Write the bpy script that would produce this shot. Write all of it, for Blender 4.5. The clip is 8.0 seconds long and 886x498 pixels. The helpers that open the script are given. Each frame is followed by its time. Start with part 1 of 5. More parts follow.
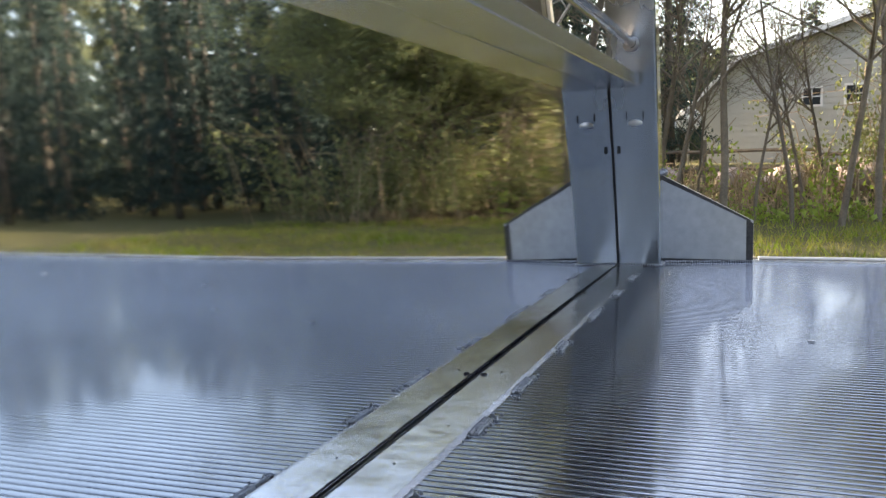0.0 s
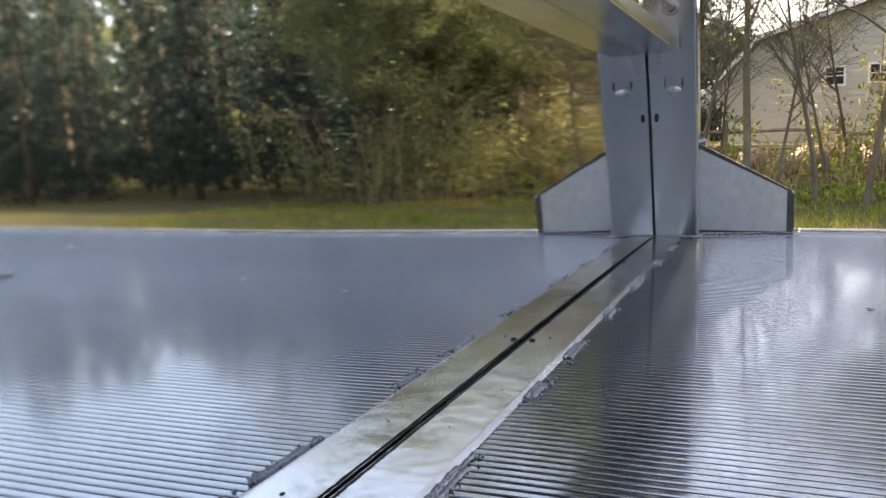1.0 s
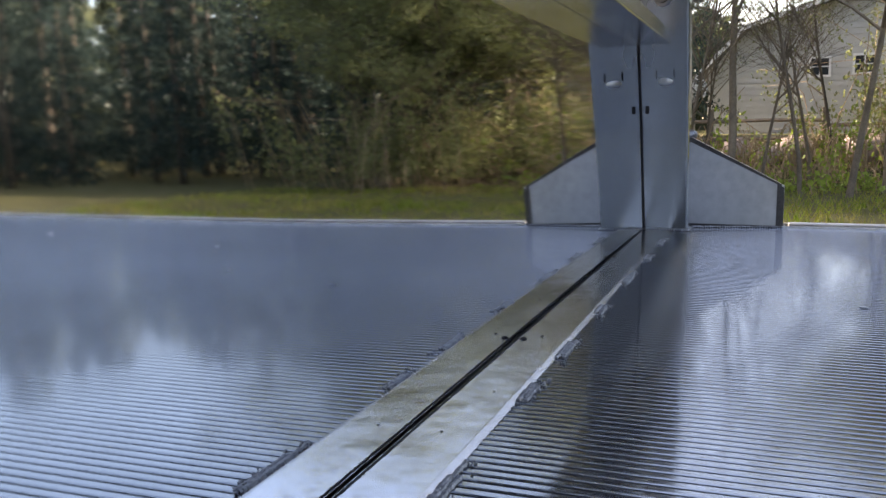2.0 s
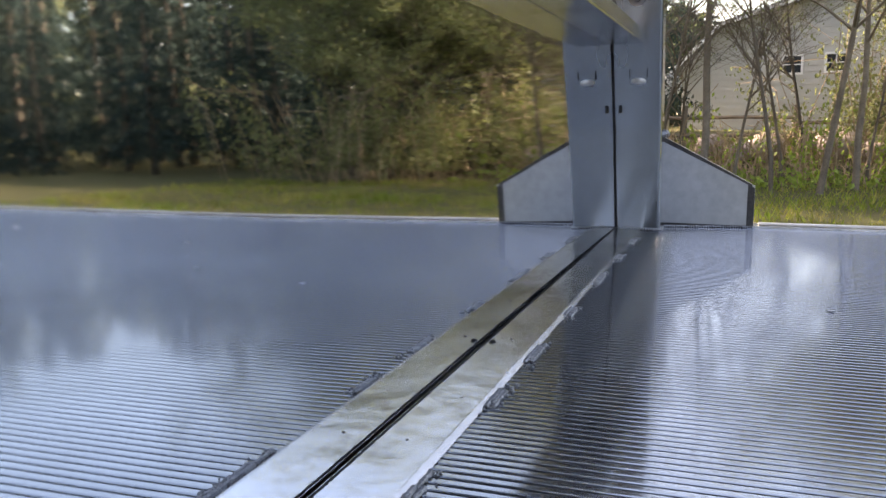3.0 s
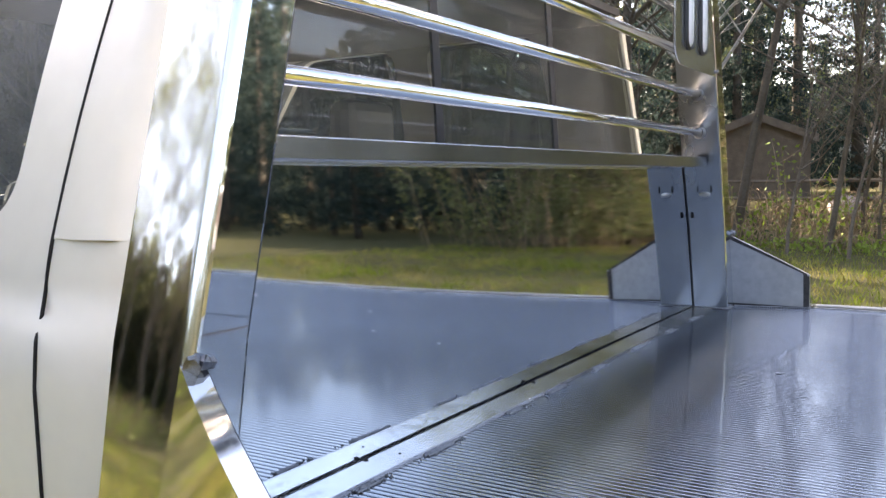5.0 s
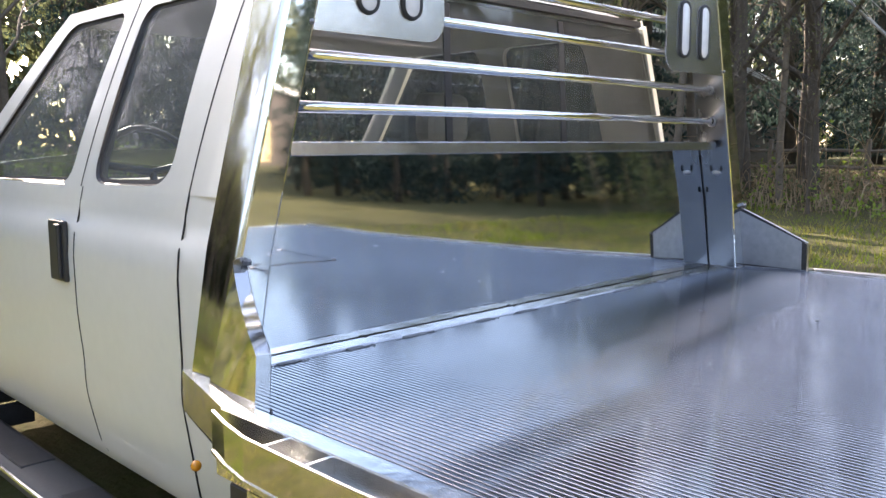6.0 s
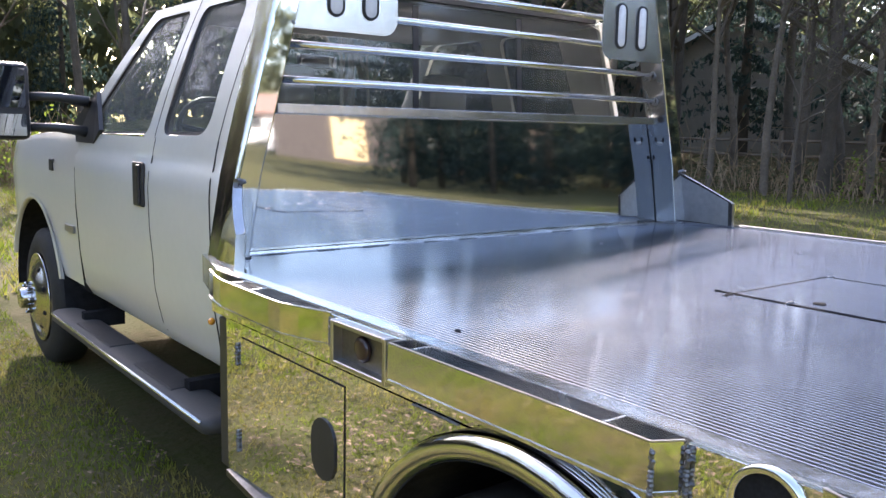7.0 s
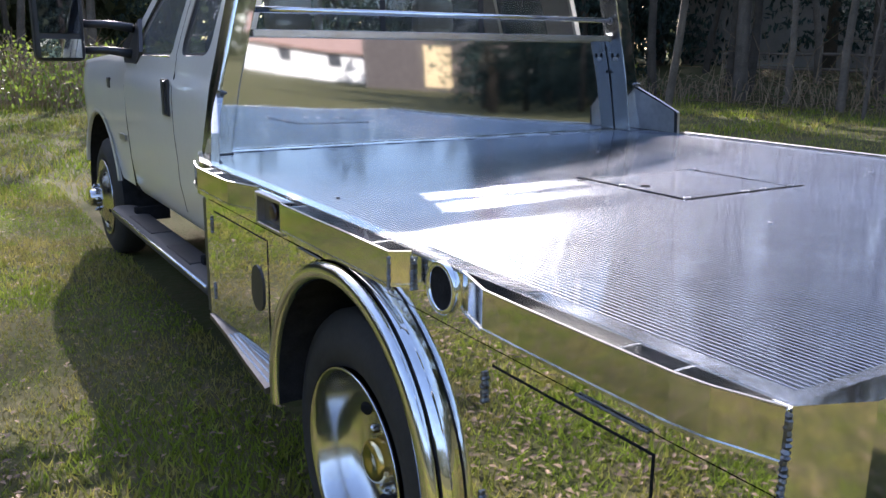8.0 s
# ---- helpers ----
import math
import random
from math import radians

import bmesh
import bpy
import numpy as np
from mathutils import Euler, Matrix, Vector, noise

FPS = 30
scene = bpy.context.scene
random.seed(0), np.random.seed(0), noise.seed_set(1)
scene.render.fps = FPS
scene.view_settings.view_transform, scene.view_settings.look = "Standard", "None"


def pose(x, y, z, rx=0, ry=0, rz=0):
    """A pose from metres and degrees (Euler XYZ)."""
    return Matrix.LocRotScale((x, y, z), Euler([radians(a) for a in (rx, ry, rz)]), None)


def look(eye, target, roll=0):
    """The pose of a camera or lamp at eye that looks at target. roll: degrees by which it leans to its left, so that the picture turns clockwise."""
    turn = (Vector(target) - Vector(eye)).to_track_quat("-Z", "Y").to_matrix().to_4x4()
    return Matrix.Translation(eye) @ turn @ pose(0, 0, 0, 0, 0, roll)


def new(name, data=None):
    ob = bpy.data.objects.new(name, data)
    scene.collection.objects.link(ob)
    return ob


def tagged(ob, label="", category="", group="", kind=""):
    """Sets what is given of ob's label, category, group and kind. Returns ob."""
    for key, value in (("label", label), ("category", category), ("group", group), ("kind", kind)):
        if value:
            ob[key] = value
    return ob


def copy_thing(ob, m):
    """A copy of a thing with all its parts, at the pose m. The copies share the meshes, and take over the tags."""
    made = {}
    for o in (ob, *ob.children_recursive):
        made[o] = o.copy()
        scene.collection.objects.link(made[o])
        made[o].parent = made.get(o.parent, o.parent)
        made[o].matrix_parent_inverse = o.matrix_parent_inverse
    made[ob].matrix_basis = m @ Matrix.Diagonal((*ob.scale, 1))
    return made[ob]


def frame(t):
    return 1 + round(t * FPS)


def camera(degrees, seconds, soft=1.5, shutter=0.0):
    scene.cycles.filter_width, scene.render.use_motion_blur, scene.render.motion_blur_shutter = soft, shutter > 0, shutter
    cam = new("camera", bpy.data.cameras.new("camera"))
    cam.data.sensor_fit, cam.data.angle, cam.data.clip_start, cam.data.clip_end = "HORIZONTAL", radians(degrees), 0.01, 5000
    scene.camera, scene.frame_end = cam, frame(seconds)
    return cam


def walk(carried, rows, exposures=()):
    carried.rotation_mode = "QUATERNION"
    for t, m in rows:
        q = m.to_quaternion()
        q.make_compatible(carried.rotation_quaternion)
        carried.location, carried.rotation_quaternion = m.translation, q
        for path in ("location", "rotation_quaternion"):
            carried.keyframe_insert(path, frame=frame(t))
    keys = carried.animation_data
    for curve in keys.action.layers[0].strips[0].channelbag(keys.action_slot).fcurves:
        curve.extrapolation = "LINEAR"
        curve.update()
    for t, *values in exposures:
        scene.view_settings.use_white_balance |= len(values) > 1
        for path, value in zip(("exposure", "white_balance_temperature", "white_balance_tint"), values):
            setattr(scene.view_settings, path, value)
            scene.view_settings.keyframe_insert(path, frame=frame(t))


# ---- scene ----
CAM_DEG = 55.3
cam = camera(CAM_DEG, 8.0)
# seconds, eye, yaw to the left of +y, pitch up, roll
PATH = [
    (0, (-1.147, -0.349, 1.337), -69.21, -6.17, -1.43),
    (0.5, (-1.120, -0.294, 1.325), -69.15, -7.61, -1.91),
    (1, (-1.122, -0.299, 1.306), -68.04, -7.34, -1.55),
    (1.5, (-1.114, -0.284, 1.309), -68.19, -7.76, -1.28),
    (3, (-1.091, -0.287, 1.325), -70.75, -8.78, -0.24),
    (3.5, (-1.132, -0.350, 1.326), -70.59, -8.49, 0.04),
    (4, (-1.270, -0.482, 1.348), -64.43, -7.19, -1.52),
    (4.5, (-1.424, -0.592, 1.429), -58.62, -5.82, -1.60),
    (4.7, (-1.504, -0.649, 1.450), -58.19, -5.07, -1.22),
    (5.8, (-1.917, -1.344, 1.498), -49.21, -6.08, -0.16),
    (6, (-1.948, -1.556, 1.518), -44.89, -7.15, -0.05),
    (6.5, (-2.077, -2.047, 1.443), -42.75, -7.34, 0.03),
    (7, (-2.132, -2.478, 1.453), -37.86, -8.08, 1.23),
    (7.5, (-2.109, -2.958, 1.473), -31.10, -10.32, 1.45),
    (8, (-2.054, -3.308, 1.466), -31.75, -13.53, 0.58),
]


def aim(eye, yaw, pitch, roll):
    a, p = radians(yaw), radians(pitch)
    ahead = Vector((-math.sin(a) * math.cos(p), math.cos(a) * math.cos(p), math.sin(p)))
    return look(eye, Vector(eye) + 2 * ahead, roll)


EXPOSURES = [(0, 3.25, 8500, 17), (1.1, 3.35, 9700, 21), (1.5, 2.92, 8300, 21), (3.1, 3.3, 8950, 22), (3.5, 3.62, 10200, 18), (4.0, 3.55, 10300, 22), (4.5, 3.3, 8700, 22), (6, 3.2, 7700, 21), (7, 2.9, 6850, 22), (8, 2.3, 6200, 21)]
walk(cam, [(t, aim(e, a, p, r)) for t, e, a, p, r in PATH], EXPOSURES)

# ------------------------------------------------------------------ light
SUN_TO = Vector((0.247, 0.806, 0.537)).normalized()
world = bpy.data.worlds.new("sky")
scene.world = world
world.use_nodes = True
wn = world.node_tree.nodes
sky = wn.new("ShaderNodeTexSky")
sky.sky_type = "NISHITA"
sky.sun_disc = False
sky.sun_elevation = math.asin(SUN_TO.z)
sky.sun_rotation = math.atan2(SUN_TO.x, SUN_TO.y)
sky.dust_density, sky.air_density, sky.ozone_density = 1.6, 1.0, 1.0
wn["Background"].inputs["Strength"].default_value = 0.105
world.node_tree.links.new(sky.outputs[0], wn["Background"].inputs["Color"])
sun_data = bpy.data.lights.new("sun", "SUN")
sun_data.energy, sun_data.angle, sun_data.color = 3.4, radians(0.55), (1.0, 0.955, 0.88)
sun = new("sun", sun_data)
sun.matrix_world = look(SUN_TO * 60, (0, 0, 0))

# ------------------------------------------------------------------ materials
MATS = {}


def shader(name, color, rough=0.5, metal=0.0, var=0.12, scale=6.0, bump=0.0, bscale=60.0, color2=None, coat=0.0,
           rvar=0.0, spec=0.5, fine=0.0, stretch=None, spread=(0.35, 0.65)):
    """Base colour varied at two scales, with roughness variation and fine relief."""
    m = bpy.data.materials.new(name)
    m.use_nodes = True
    nt = m.node_tree
    n, l = nt.nodes, nt.links
    b = n["Principled BSDF"]
    tc = n.new("ShaderNodeTexCoord")
    mp = n.new("ShaderNodeMapping")
    l.new(tc.outputs["Object"], mp.inputs[0])
    if stretch:
        mp.inputs["Scale"].default_value = stretch
    n1 = n.new("ShaderNodeTexNoise")
    n1.inputs["Scale"].default_value, n1.inputs["Detail"].default_value = scale, 5.0
    n2 = n.new("ShaderNodeTexNoise")
    n2.inputs["Scale"].default_value, n2.inputs["Detail"].default_value = scale * 9, 3.0
    for q in (n1, n2):
        l.new(mp.outputs[0], q.inputs["Vector"])
    mixf = n.new("ShaderNodeMath")
    mixf.operation = "MULTIPLY_ADD"
    l.new(n2.outputs[0], mixf.inputs[0])
    mixf.inputs[1].default_value = 0.4
    half = n.new("ShaderNodeMath")
    half.operation = "MULTIPLY"
    half.inputs[1].default_value = 0.6
    l.new(n1.outputs[0], half.inputs[0])
    l.new(half.outputs[0], mixf.inputs[2])
    ramp = n.new("ShaderNodeValToRGB")
    c = Vector(color)
    c2 = Vector(color2) if color2 else c * (1 + var)
    c1 = c if color2 else c * (1 - var)
    ramp.color_ramp.elements[0].position, ramp.color_ramp.elements[1].position = spread
    ramp.color_ramp.elements[0].color = (*c1, 1)
    ramp.color_ramp.elements[1].color = (*c2, 1)
    l.new(mixf.outputs[0], ramp.inputs[0])
    l.new(ramp.outputs[0], b.inputs["Base Color"])
    b.inputs["Metallic"].default_value = metal
    b.inputs["Roughness"].default_value = rough
    b.inputs["Specular IOR Level"].default_value = spec
    b.inputs["Coat Weight"].default_value = coat
    b.inputs["Coat Roughness"].default_value = 0.05
    if rvar:
        ra = n.new("ShaderNodeMath")
        ra.operation = "MULTIPLY_ADD"
        l.new(n1.outputs[0], ra.inputs[0])
        ra.inputs[1].default_value, ra.inputs[2].default_value = rvar * 2, max(0.0, rough - rvar)
        l.new(ra.outputs[0], b.inputs["Roughness"])
    if bump:
        n3 = n.new("ShaderNodeTexNoise")
        n3.inputs["Scale"].default_value, n3.inputs["Detail"].default_value = bscale, 3.0
        l.new(mp.outputs[0], n3.inputs["Vector"])
        bp = n.new("ShaderNodeBump")
        bp.inputs["Strength"].default_value, bp.inputs["Distance"].default_value = bump, fine or 0.01
        l.new(n3.outputs[0], bp.inputs["Height"])
        l.new(bp.outputs[0], b.inputs["Normal"])
    MATS[name] = m
    return m


def glass(name, tint=(0.9, 0.95, 0.93), rough=0.0, ior=1.5, dust=0.0):
    m = bpy.data.materials.new(name)
    m.use_nodes = True
    nt = m.node_tree
    n, l = nt.nodes, nt.links
    n.remove(n["Principled BSDF"])
    tr = n.new("ShaderNodeBsdfTransparent")
    tr.inputs[0].default_value = (*tint, 1)
    gl = n.new("ShaderNodeBsdfGlossy")
    gl.inputs["Roughness"].default_value = rough
    fr = n.new("ShaderNodeFresnel")
    fr.inputs[0].default_value = ior
    mx = n.new("ShaderNodeMixShader")
    l.new(fr.outputs[0], mx.inputs[0])
    l.new(tr.outputs[0], mx.inputs[1])
    l.new(gl.outputs[0], mx.inputs[2])
    # a thin film of road dust, patchy
    df = n.new("ShaderNodeBsdfDiffuse")
    df.inputs[0].default_value = (0.55, 0.58, 0.58, 1)
    tc = n.new("ShaderNodeTexCoord")
    ns = n.new("ShaderNodeTexNoise")
    ns.inputs["Scale"].default_value, ns.inputs["Detail"].default_value = 5.0, 4.0
    ma = n.new("ShaderNodeMath")
    ma.operation = "MULTIPLY_ADD"
    ma.inputs[1].default_value, ma.inputs[2].default_value = dust, dust * 0.5
    mx2 = n.new("ShaderNodeMixShader")
    l.new(tc.outputs["Object"], ns.inputs["Vector"])
    l.new(ns.outputs[0], ma.inputs[0])
    l.new(ma.outputs[0], mx2.inputs[0])
    l.new(mx.outputs[0], mx2.inputs[1])
    l.new(df.outputs[0], mx2.inputs[2])
    l.new(mx2.outputs[0], n["Material Output"].inputs[0])
    return m


def random_tint(m, amount=0.35):
    """Varies a material's brightness from object to object."""
    nt = m.node_tree
    b = nt.nodes["Principled BSDF"]
    src = b.inputs["Base Color"].links[0].from_socket
    oi = nt.nodes.new("ShaderNodeObjectInfo")
    ma = nt.nodes.new("ShaderNodeMath")
    ma.operation = "MULTIPLY_ADD"
    nt.links.new(oi.outputs["Random"], ma.inputs[0])
    ma.inputs[1].default_value, ma.inputs[2].default_value = 2 * amount, 1 - amount
    vm = nt.nodes.new("ShaderNodeVectorMath")
    vm.operation = "SCALE"
    nt.links.new(src, vm.inputs[0])
    nt.links.new(ma.outputs[0], vm.inputs["Scale"])
    nt.links.new(vm.outputs[0], b.inputs["Base Color"])
    return m


def island_tint(m, amount=0.4):
    """Varies brightness from leaf to leaf."""
    nt = m.node_tree
    b = nt.nodes["Principled BSDF"]
    src = b.inputs["Base Color"].links[0].from_socket
    ge = nt.nodes.new("ShaderNodeNewGeometry")
    ma = nt.nodes.new("ShaderNodeMath")
    ma.operation = "MULTIPLY_ADD"
    nt.links.new(ge.outputs["Random Per Island"], ma.inputs[0])
    ma.inputs[1].default_value, ma.inputs[2].default_value = 2 * amount, 1 - amount
    vm = nt.nodes.new("ShaderNodeVectorMath")
    vm.operation = "SCALE"
    nt.links.new(src, vm.inputs[0])
    nt.links.new(ma.outputs[0], vm.inputs["Scale"])
    nt.links.new(vm.outputs[0], b.inputs["Base Color"])
    return m


def leafy(m, amount=0.35):
    """Lets some light pass through leaves."""
    b = m.node_tree.nodes["Principled BSDF"]
    tr = m.node_tree.nodes.new("ShaderNodeBsdfTranslucent")
    mx = m.node_tree.nodes.new("ShaderNodeMixShader")
    mx.inputs[0].default_value = amount
    m.node_tree.links.new(b.inputs["Base Color"].links[0].from_socket, tr.inputs[0])
    m.node_tree.links.new(b.outputs[0], mx.inputs[1])
    m.node_tree.links.new(tr.outputs[0], mx.inputs[2])
    m.node_tree.links.new(mx.outputs[0], m.node_tree.nodes["Material Output"].inputs[0])
    return m


M_DECK = shader("ribbed_aluminium", (0.325, 0.348, 0.378), 0.085, 1.0, 0.2, 1.3, 0.02, 5, rvar=0.045, fine=0.002)
# scuffs: a broader sheen mixed over the polish
sc_nt = M_DECK.node_tree
sc_g = sc_nt.nodes.new("ShaderNodeBsdfGlossy")
sc_g.inputs["Roughness"].default_value = 0.21
sc_g.inputs["Color"].default_value = (0.31, 0.33, 0.355, 1)
sc_m = sc_nt.nodes.new("ShaderNodeMixShader")
sc_m.inputs[0].default_value = 0.34  # scuffed share
sc_nt.links.new(sc_nt.nodes["Principled BSDF"].outputs[0], sc_m.inputs[1])
sc_nt.links.new(sc_g.outputs[0], sc_m.inputs[2])
sc_nt.links.new(sc_m.outputs[0], sc_nt.nodes["Material Output"].inputs[0])
# groove faces darker than the rib tops: recess shade and dirt in one colour
M_GROOVE = shader("dark_groove_metal", (0.11, 0.115, 0.125), 0.4, 0.9, 0.3, 6.0)
M_MIRROR = shader("polished_aluminium", (0.80, 0.81, 0.80), 0.02, 1.0, 0.04, 2.0, 0.10, 3.2, rvar=0.012, fine=0.006)
M_SHEET = shader("mirror_sheet", (0.68, 0.71, 0.74), 0.034, 1.0, 0.06, 2.0, 0.05, 2.5, rvar=0.02, fine=0.004)
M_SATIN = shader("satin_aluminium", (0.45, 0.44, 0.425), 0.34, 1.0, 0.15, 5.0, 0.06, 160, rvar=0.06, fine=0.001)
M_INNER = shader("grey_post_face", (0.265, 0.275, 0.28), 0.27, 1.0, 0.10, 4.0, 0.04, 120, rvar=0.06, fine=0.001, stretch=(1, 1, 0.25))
M_BOX = shader("dull_lamp_box", (0.21, 0.195, 0.185), 0.45, 1.0, 0.2, 14.0, rvar=0.08)
M_RAIL = shader("dulled_rail", (0.57, 0.575, 0.58), 0.24, 1.0, 0.14, 6.0, 0.05, 120, rvar=0.08, fine=0.001)
M_EDGE = shader("deck_edge_aluminium", (0.68, 0.69, 0.71), 0.19, 1.0, 0.30, 9.0, 0.40, 26, rvar=0.16, fine=0.003)
M_TINT = shader("heat_tinted_aluminium", (0.085, 0.08, 0.078), 0.45, 1.0, 0.35, 18.0, 0.1, 200, rvar=0.08, fine=0.001)
M_BRUSH = shader("brushed_aluminium", (0.74, 0.745, 0.75), 0.24, 1.0, 0.10, 6.0, 0.05, 120, rvar=0.08, fine=0.001)
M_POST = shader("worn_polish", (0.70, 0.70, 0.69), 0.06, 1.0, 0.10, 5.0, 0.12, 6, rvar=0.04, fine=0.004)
M_PLATE = shader("buffed_plate", (0.63, 0.64, 0.62), 0.06, 1.0, 0.06, 4.0, 0.10, 6, rvar=0.03, fine=0.003)
M_STRIP = shader("worn_flange", (0.38, 0.38, 0.375), 0.2, 1.0, 0, 9.0, 0.28, 11, color2=(0.62, 0.64, 0.68), rvar=0.1, fine=0.008, spread=(0.36, 0.5))
M_WELD = shader("weld_metal", (0.19, 0.19, 0.195), 0.4, 1.0, 0.25, 80.0, 0.3, 400, fine=0.002)
M_DARK = shader("black_rubber", (0.018, 0.018, 0.019), 0.6, 0, 0.3, 20, 0.15, 300, fine=0.002)
# near-black: shade of gaps, holes, undersides put into the colour; also grit, joints
M_SHADOW = shader("shadow_black", (0.022, 0.022, 0.023), 0.95, 0, 0.3, 20, spec=0.02)
M_PAINT = shader("off_white_paint", (0.62, 0.60, 0.53), 0.3, 0, 0.03, 3, coat=0.7, rvar=0.04)
M_PLASTIC = shader("black_plastic", (0.022, 0.023, 0.026), 0.42, 0, 0.2, 12, 0.08, 500, fine=0.001)
M_TYRE = shader("tyre_rubber", (0.022, 0.021, 0.020), 0.75, 0, 0.3, 8, 0.2, 120, fine=0.003)
M_RIM = shader("polished_wheel", (0.58, 0.58, 0.575), 0.17, 1.0, 0.05, 6, rvar=0.05)
M_BRASS = shader("gold_hub", (0.72, 0.60, 0.34), 0.18, 1.0, 0.1, 8, rvar=0.06)
M_LEDGE = shader("grey_tread_plate", (0.13, 0.133, 0.14), 0.35, 1.0, 0.2, 20)
M_STEP = shader("running_board_tube", (0.05, 0.049, 0.047), 0.62, 0.0, 0.12, 8, rvar=0.08)
M_CLOTH = shader("grey_seat_cloth", (0.13, 0.13, 0.13), 0.9, 0, 0.15, 30, 0.2, 300, fine=0.002)
M_GLASS = glass("window_glass", (0.84, 0.92, 0.90), ior=1.6, dust=0.05)
M_GLASS_DARK = glass("tinted_glass", (0.28, 0.33, 0.34), ior=1.16, dust=0.11)
M_TRIMCLOTH = shader("grey_cab_trim", (0.19, 0.19, 0.185), 0.8, 0, 0.12, 20)
M_LENS = shader("clear_lamp_lens", (0.70, 0.68, 0.67), 0.16, 0, 0.1, 40, 0.2, 220, coat=0.4, fine=0.003)
M_LENS_DARK = shader("dark_marker_lens", (0.03, 0.012, 0.012), 0.35, 0, 0.2, 40, coat=0.5)
M_AMBER = shader("amber_lens", (0.85, 0.32, 0.03), 0.2, 0, 0.1, 40, coat=0.5)
M_DIMGLASS = shader("dimmed_mirror_glass", (0.13, 0.15, 0.20), 0.02, 1.0, 0.02)
M_MIRRORGLASS = shader("mirror_glass", (0.85, 0.87, 0.88), 0.01, 1.0, 0.01)
M_BADGE = shader("chrome_badge", (0.34, 0.34, 0.33), 0.3, 0.8, 0.1, 40)

# ------------------------------------------------------------------ building helpers
H = 1.05  # deck height


def part(name, bm, material, parent, label="", smooth=False):
    me = bpy.data.meshes.new(name)
    bmesh.ops.recalc_face_normals(bm, faces=bm.faces)
    bm.to_mesh(me)
    bm.free()
    mats = material if isinstance(material, (list, tuple)) else [material]
    for q in mats:
        me.materials.append(q)
    if smooth:
        for p in me.polygons:
            p.use_smooth = True
    ob = new(name, me)
    if parent:
        ob.parent = parent
    if label:
        tagged(ob, label)
    return ob


def thing(name, label, category, group="", kind="", at=(0, 0, 0)):
    ob = new(name)
    ob.location = at
    return tagged(ob, label, category, group, kind)


def solid(bm, x0, x1, y0, y1, z0, z1, bevel=0.0, seg=1):
    vs = [bm.verts.new((x, y, z)) for x in (x0, x1) for y in (y0, y1) for z in (z0, z1)]
    fs = [bm.faces.new([vs[i] for i in q]) for q in ((0, 1, 3, 2), (4, 6, 7, 5), (0, 4, 5, 1), (2, 3, 7, 6), (0, 2, 6, 4), (1, 5, 7, 3))]
    if bevel:
        es = list({e for f in fs for e in f.edges})
        bmesh.ops.bevel(bm, geom=es, offset=bevel, segments=seg, affect="EDGES", profile=0.5)
    return bm


def block(x0, x1, y0, y1, z0, z1, bevel=0.0, seg=1):
    return solid(bmesh.new(), x0, x1, y0, y1, z0, z1, bevel, seg)


def prism(bm, pts, push):
    """A closed outline of 3D points pushed along a vector into a solid."""
    push = Vector(push)
    a = [bm.verts.new(p) for p in pts]
    b = [bm.verts.new(Vector(p) + push) for p in pts]
    bm.faces.new(a)
    bm.faces.new(b[::-1])
    for i in range(len(a)):
        j = (i + 1) % len(a)
        bm.faces.new((a[i], b[i], b[j], a[j]))
    return bm


def loft(bm, rings, closed=True, caps=True):
    vr = [[bm.verts.new(p) for p in r] for r in rings]
    for r, q in zip(vr, vr[1:]):
        n = len(r)
        for i in range(n if closed else n - 1):
            j = (i + 1) % n
            bm.faces.new((r[i], r[j], q[j], q[i]))
    if caps and closed:
        bm.faces.new(vr[0][::-1])
        bm.faces.new(vr[-1])
    return bm


def tube(bm, path, radius, sides=12, caps=True):
    """A round tube along points; radius may be a list."""
    path = [Vector(p) for p in path]
    rad = radius if isinstance(radius, (list, tuple)) else [radius] * len(path)
    rings = []
    up = None
    for i, p in enumerate(path):
        d = (path[min(i + 1, len(path) - 1)] - path[max(i - 1, 0)]).normalized()
        if up is None:
            up = Vector((0, 0, 1)) if abs(d.z) < 0.9 else Vector((1, 0, 0))
        s = d.cross(up).normalized()
        up = s.cross(d).normalized()
        rings.append([p + rad[i] * (math.cos(a) * s + math.sin(a) * up) for a in (2 * math.pi * k / sides for k in range(sides))])
    return loft(bm, rings, True, caps)


def lathe(bm, prof, center, axis="x", n=48, a0=0.0, a1=2 * math.pi):
    """Turn a profile of (along axis, radius) round an axis."""
    full = abs(a1 - a0 - 2 * math.pi) < 1e-6
    rings = []
    for k in range(n if full else n + 1):
        a = a0 + (a1 - a0) * k / n
        c, s = math.cos(a), math.sin(a)
        if axis == "x":
            rings.append([Vector((center[0] + h, center[1] + r * c, center[2] + r * s)) for h, r in prof])
        else:
            rings.append([Vector((center[0] + r * c, center[1] + r * s, center[2] + h)) for h, r in prof])
    vr = [[bm.verts.new(p) for p in r] for r in rings]
    pairs = list(zip(vr, vr[1:])) + ([(vr[-1], vr[0])] if full else [])
    for r, q in pairs:
        for i in range(len(prof) - 1):
            bm.faces.new((r[i], r[i + 1], q[i + 1], q[i]))
    return bm


def oval(cx, cz, w, h, n=8):
    """Points of an upright slot (x, z)."""
    r, k = w / 2, (h - w) / 2
    top = [(cx + r * math.cos(a), cz + k + r * math.sin(a)) for a in (math.pi * i / n for i in range(n + 1))]
    bot = [(cx + r * math.cos(a), cz - k + r * math.sin(a)) for a in (math.pi + math.pi * i / n for i in range(n + 1))]
    return top + bot


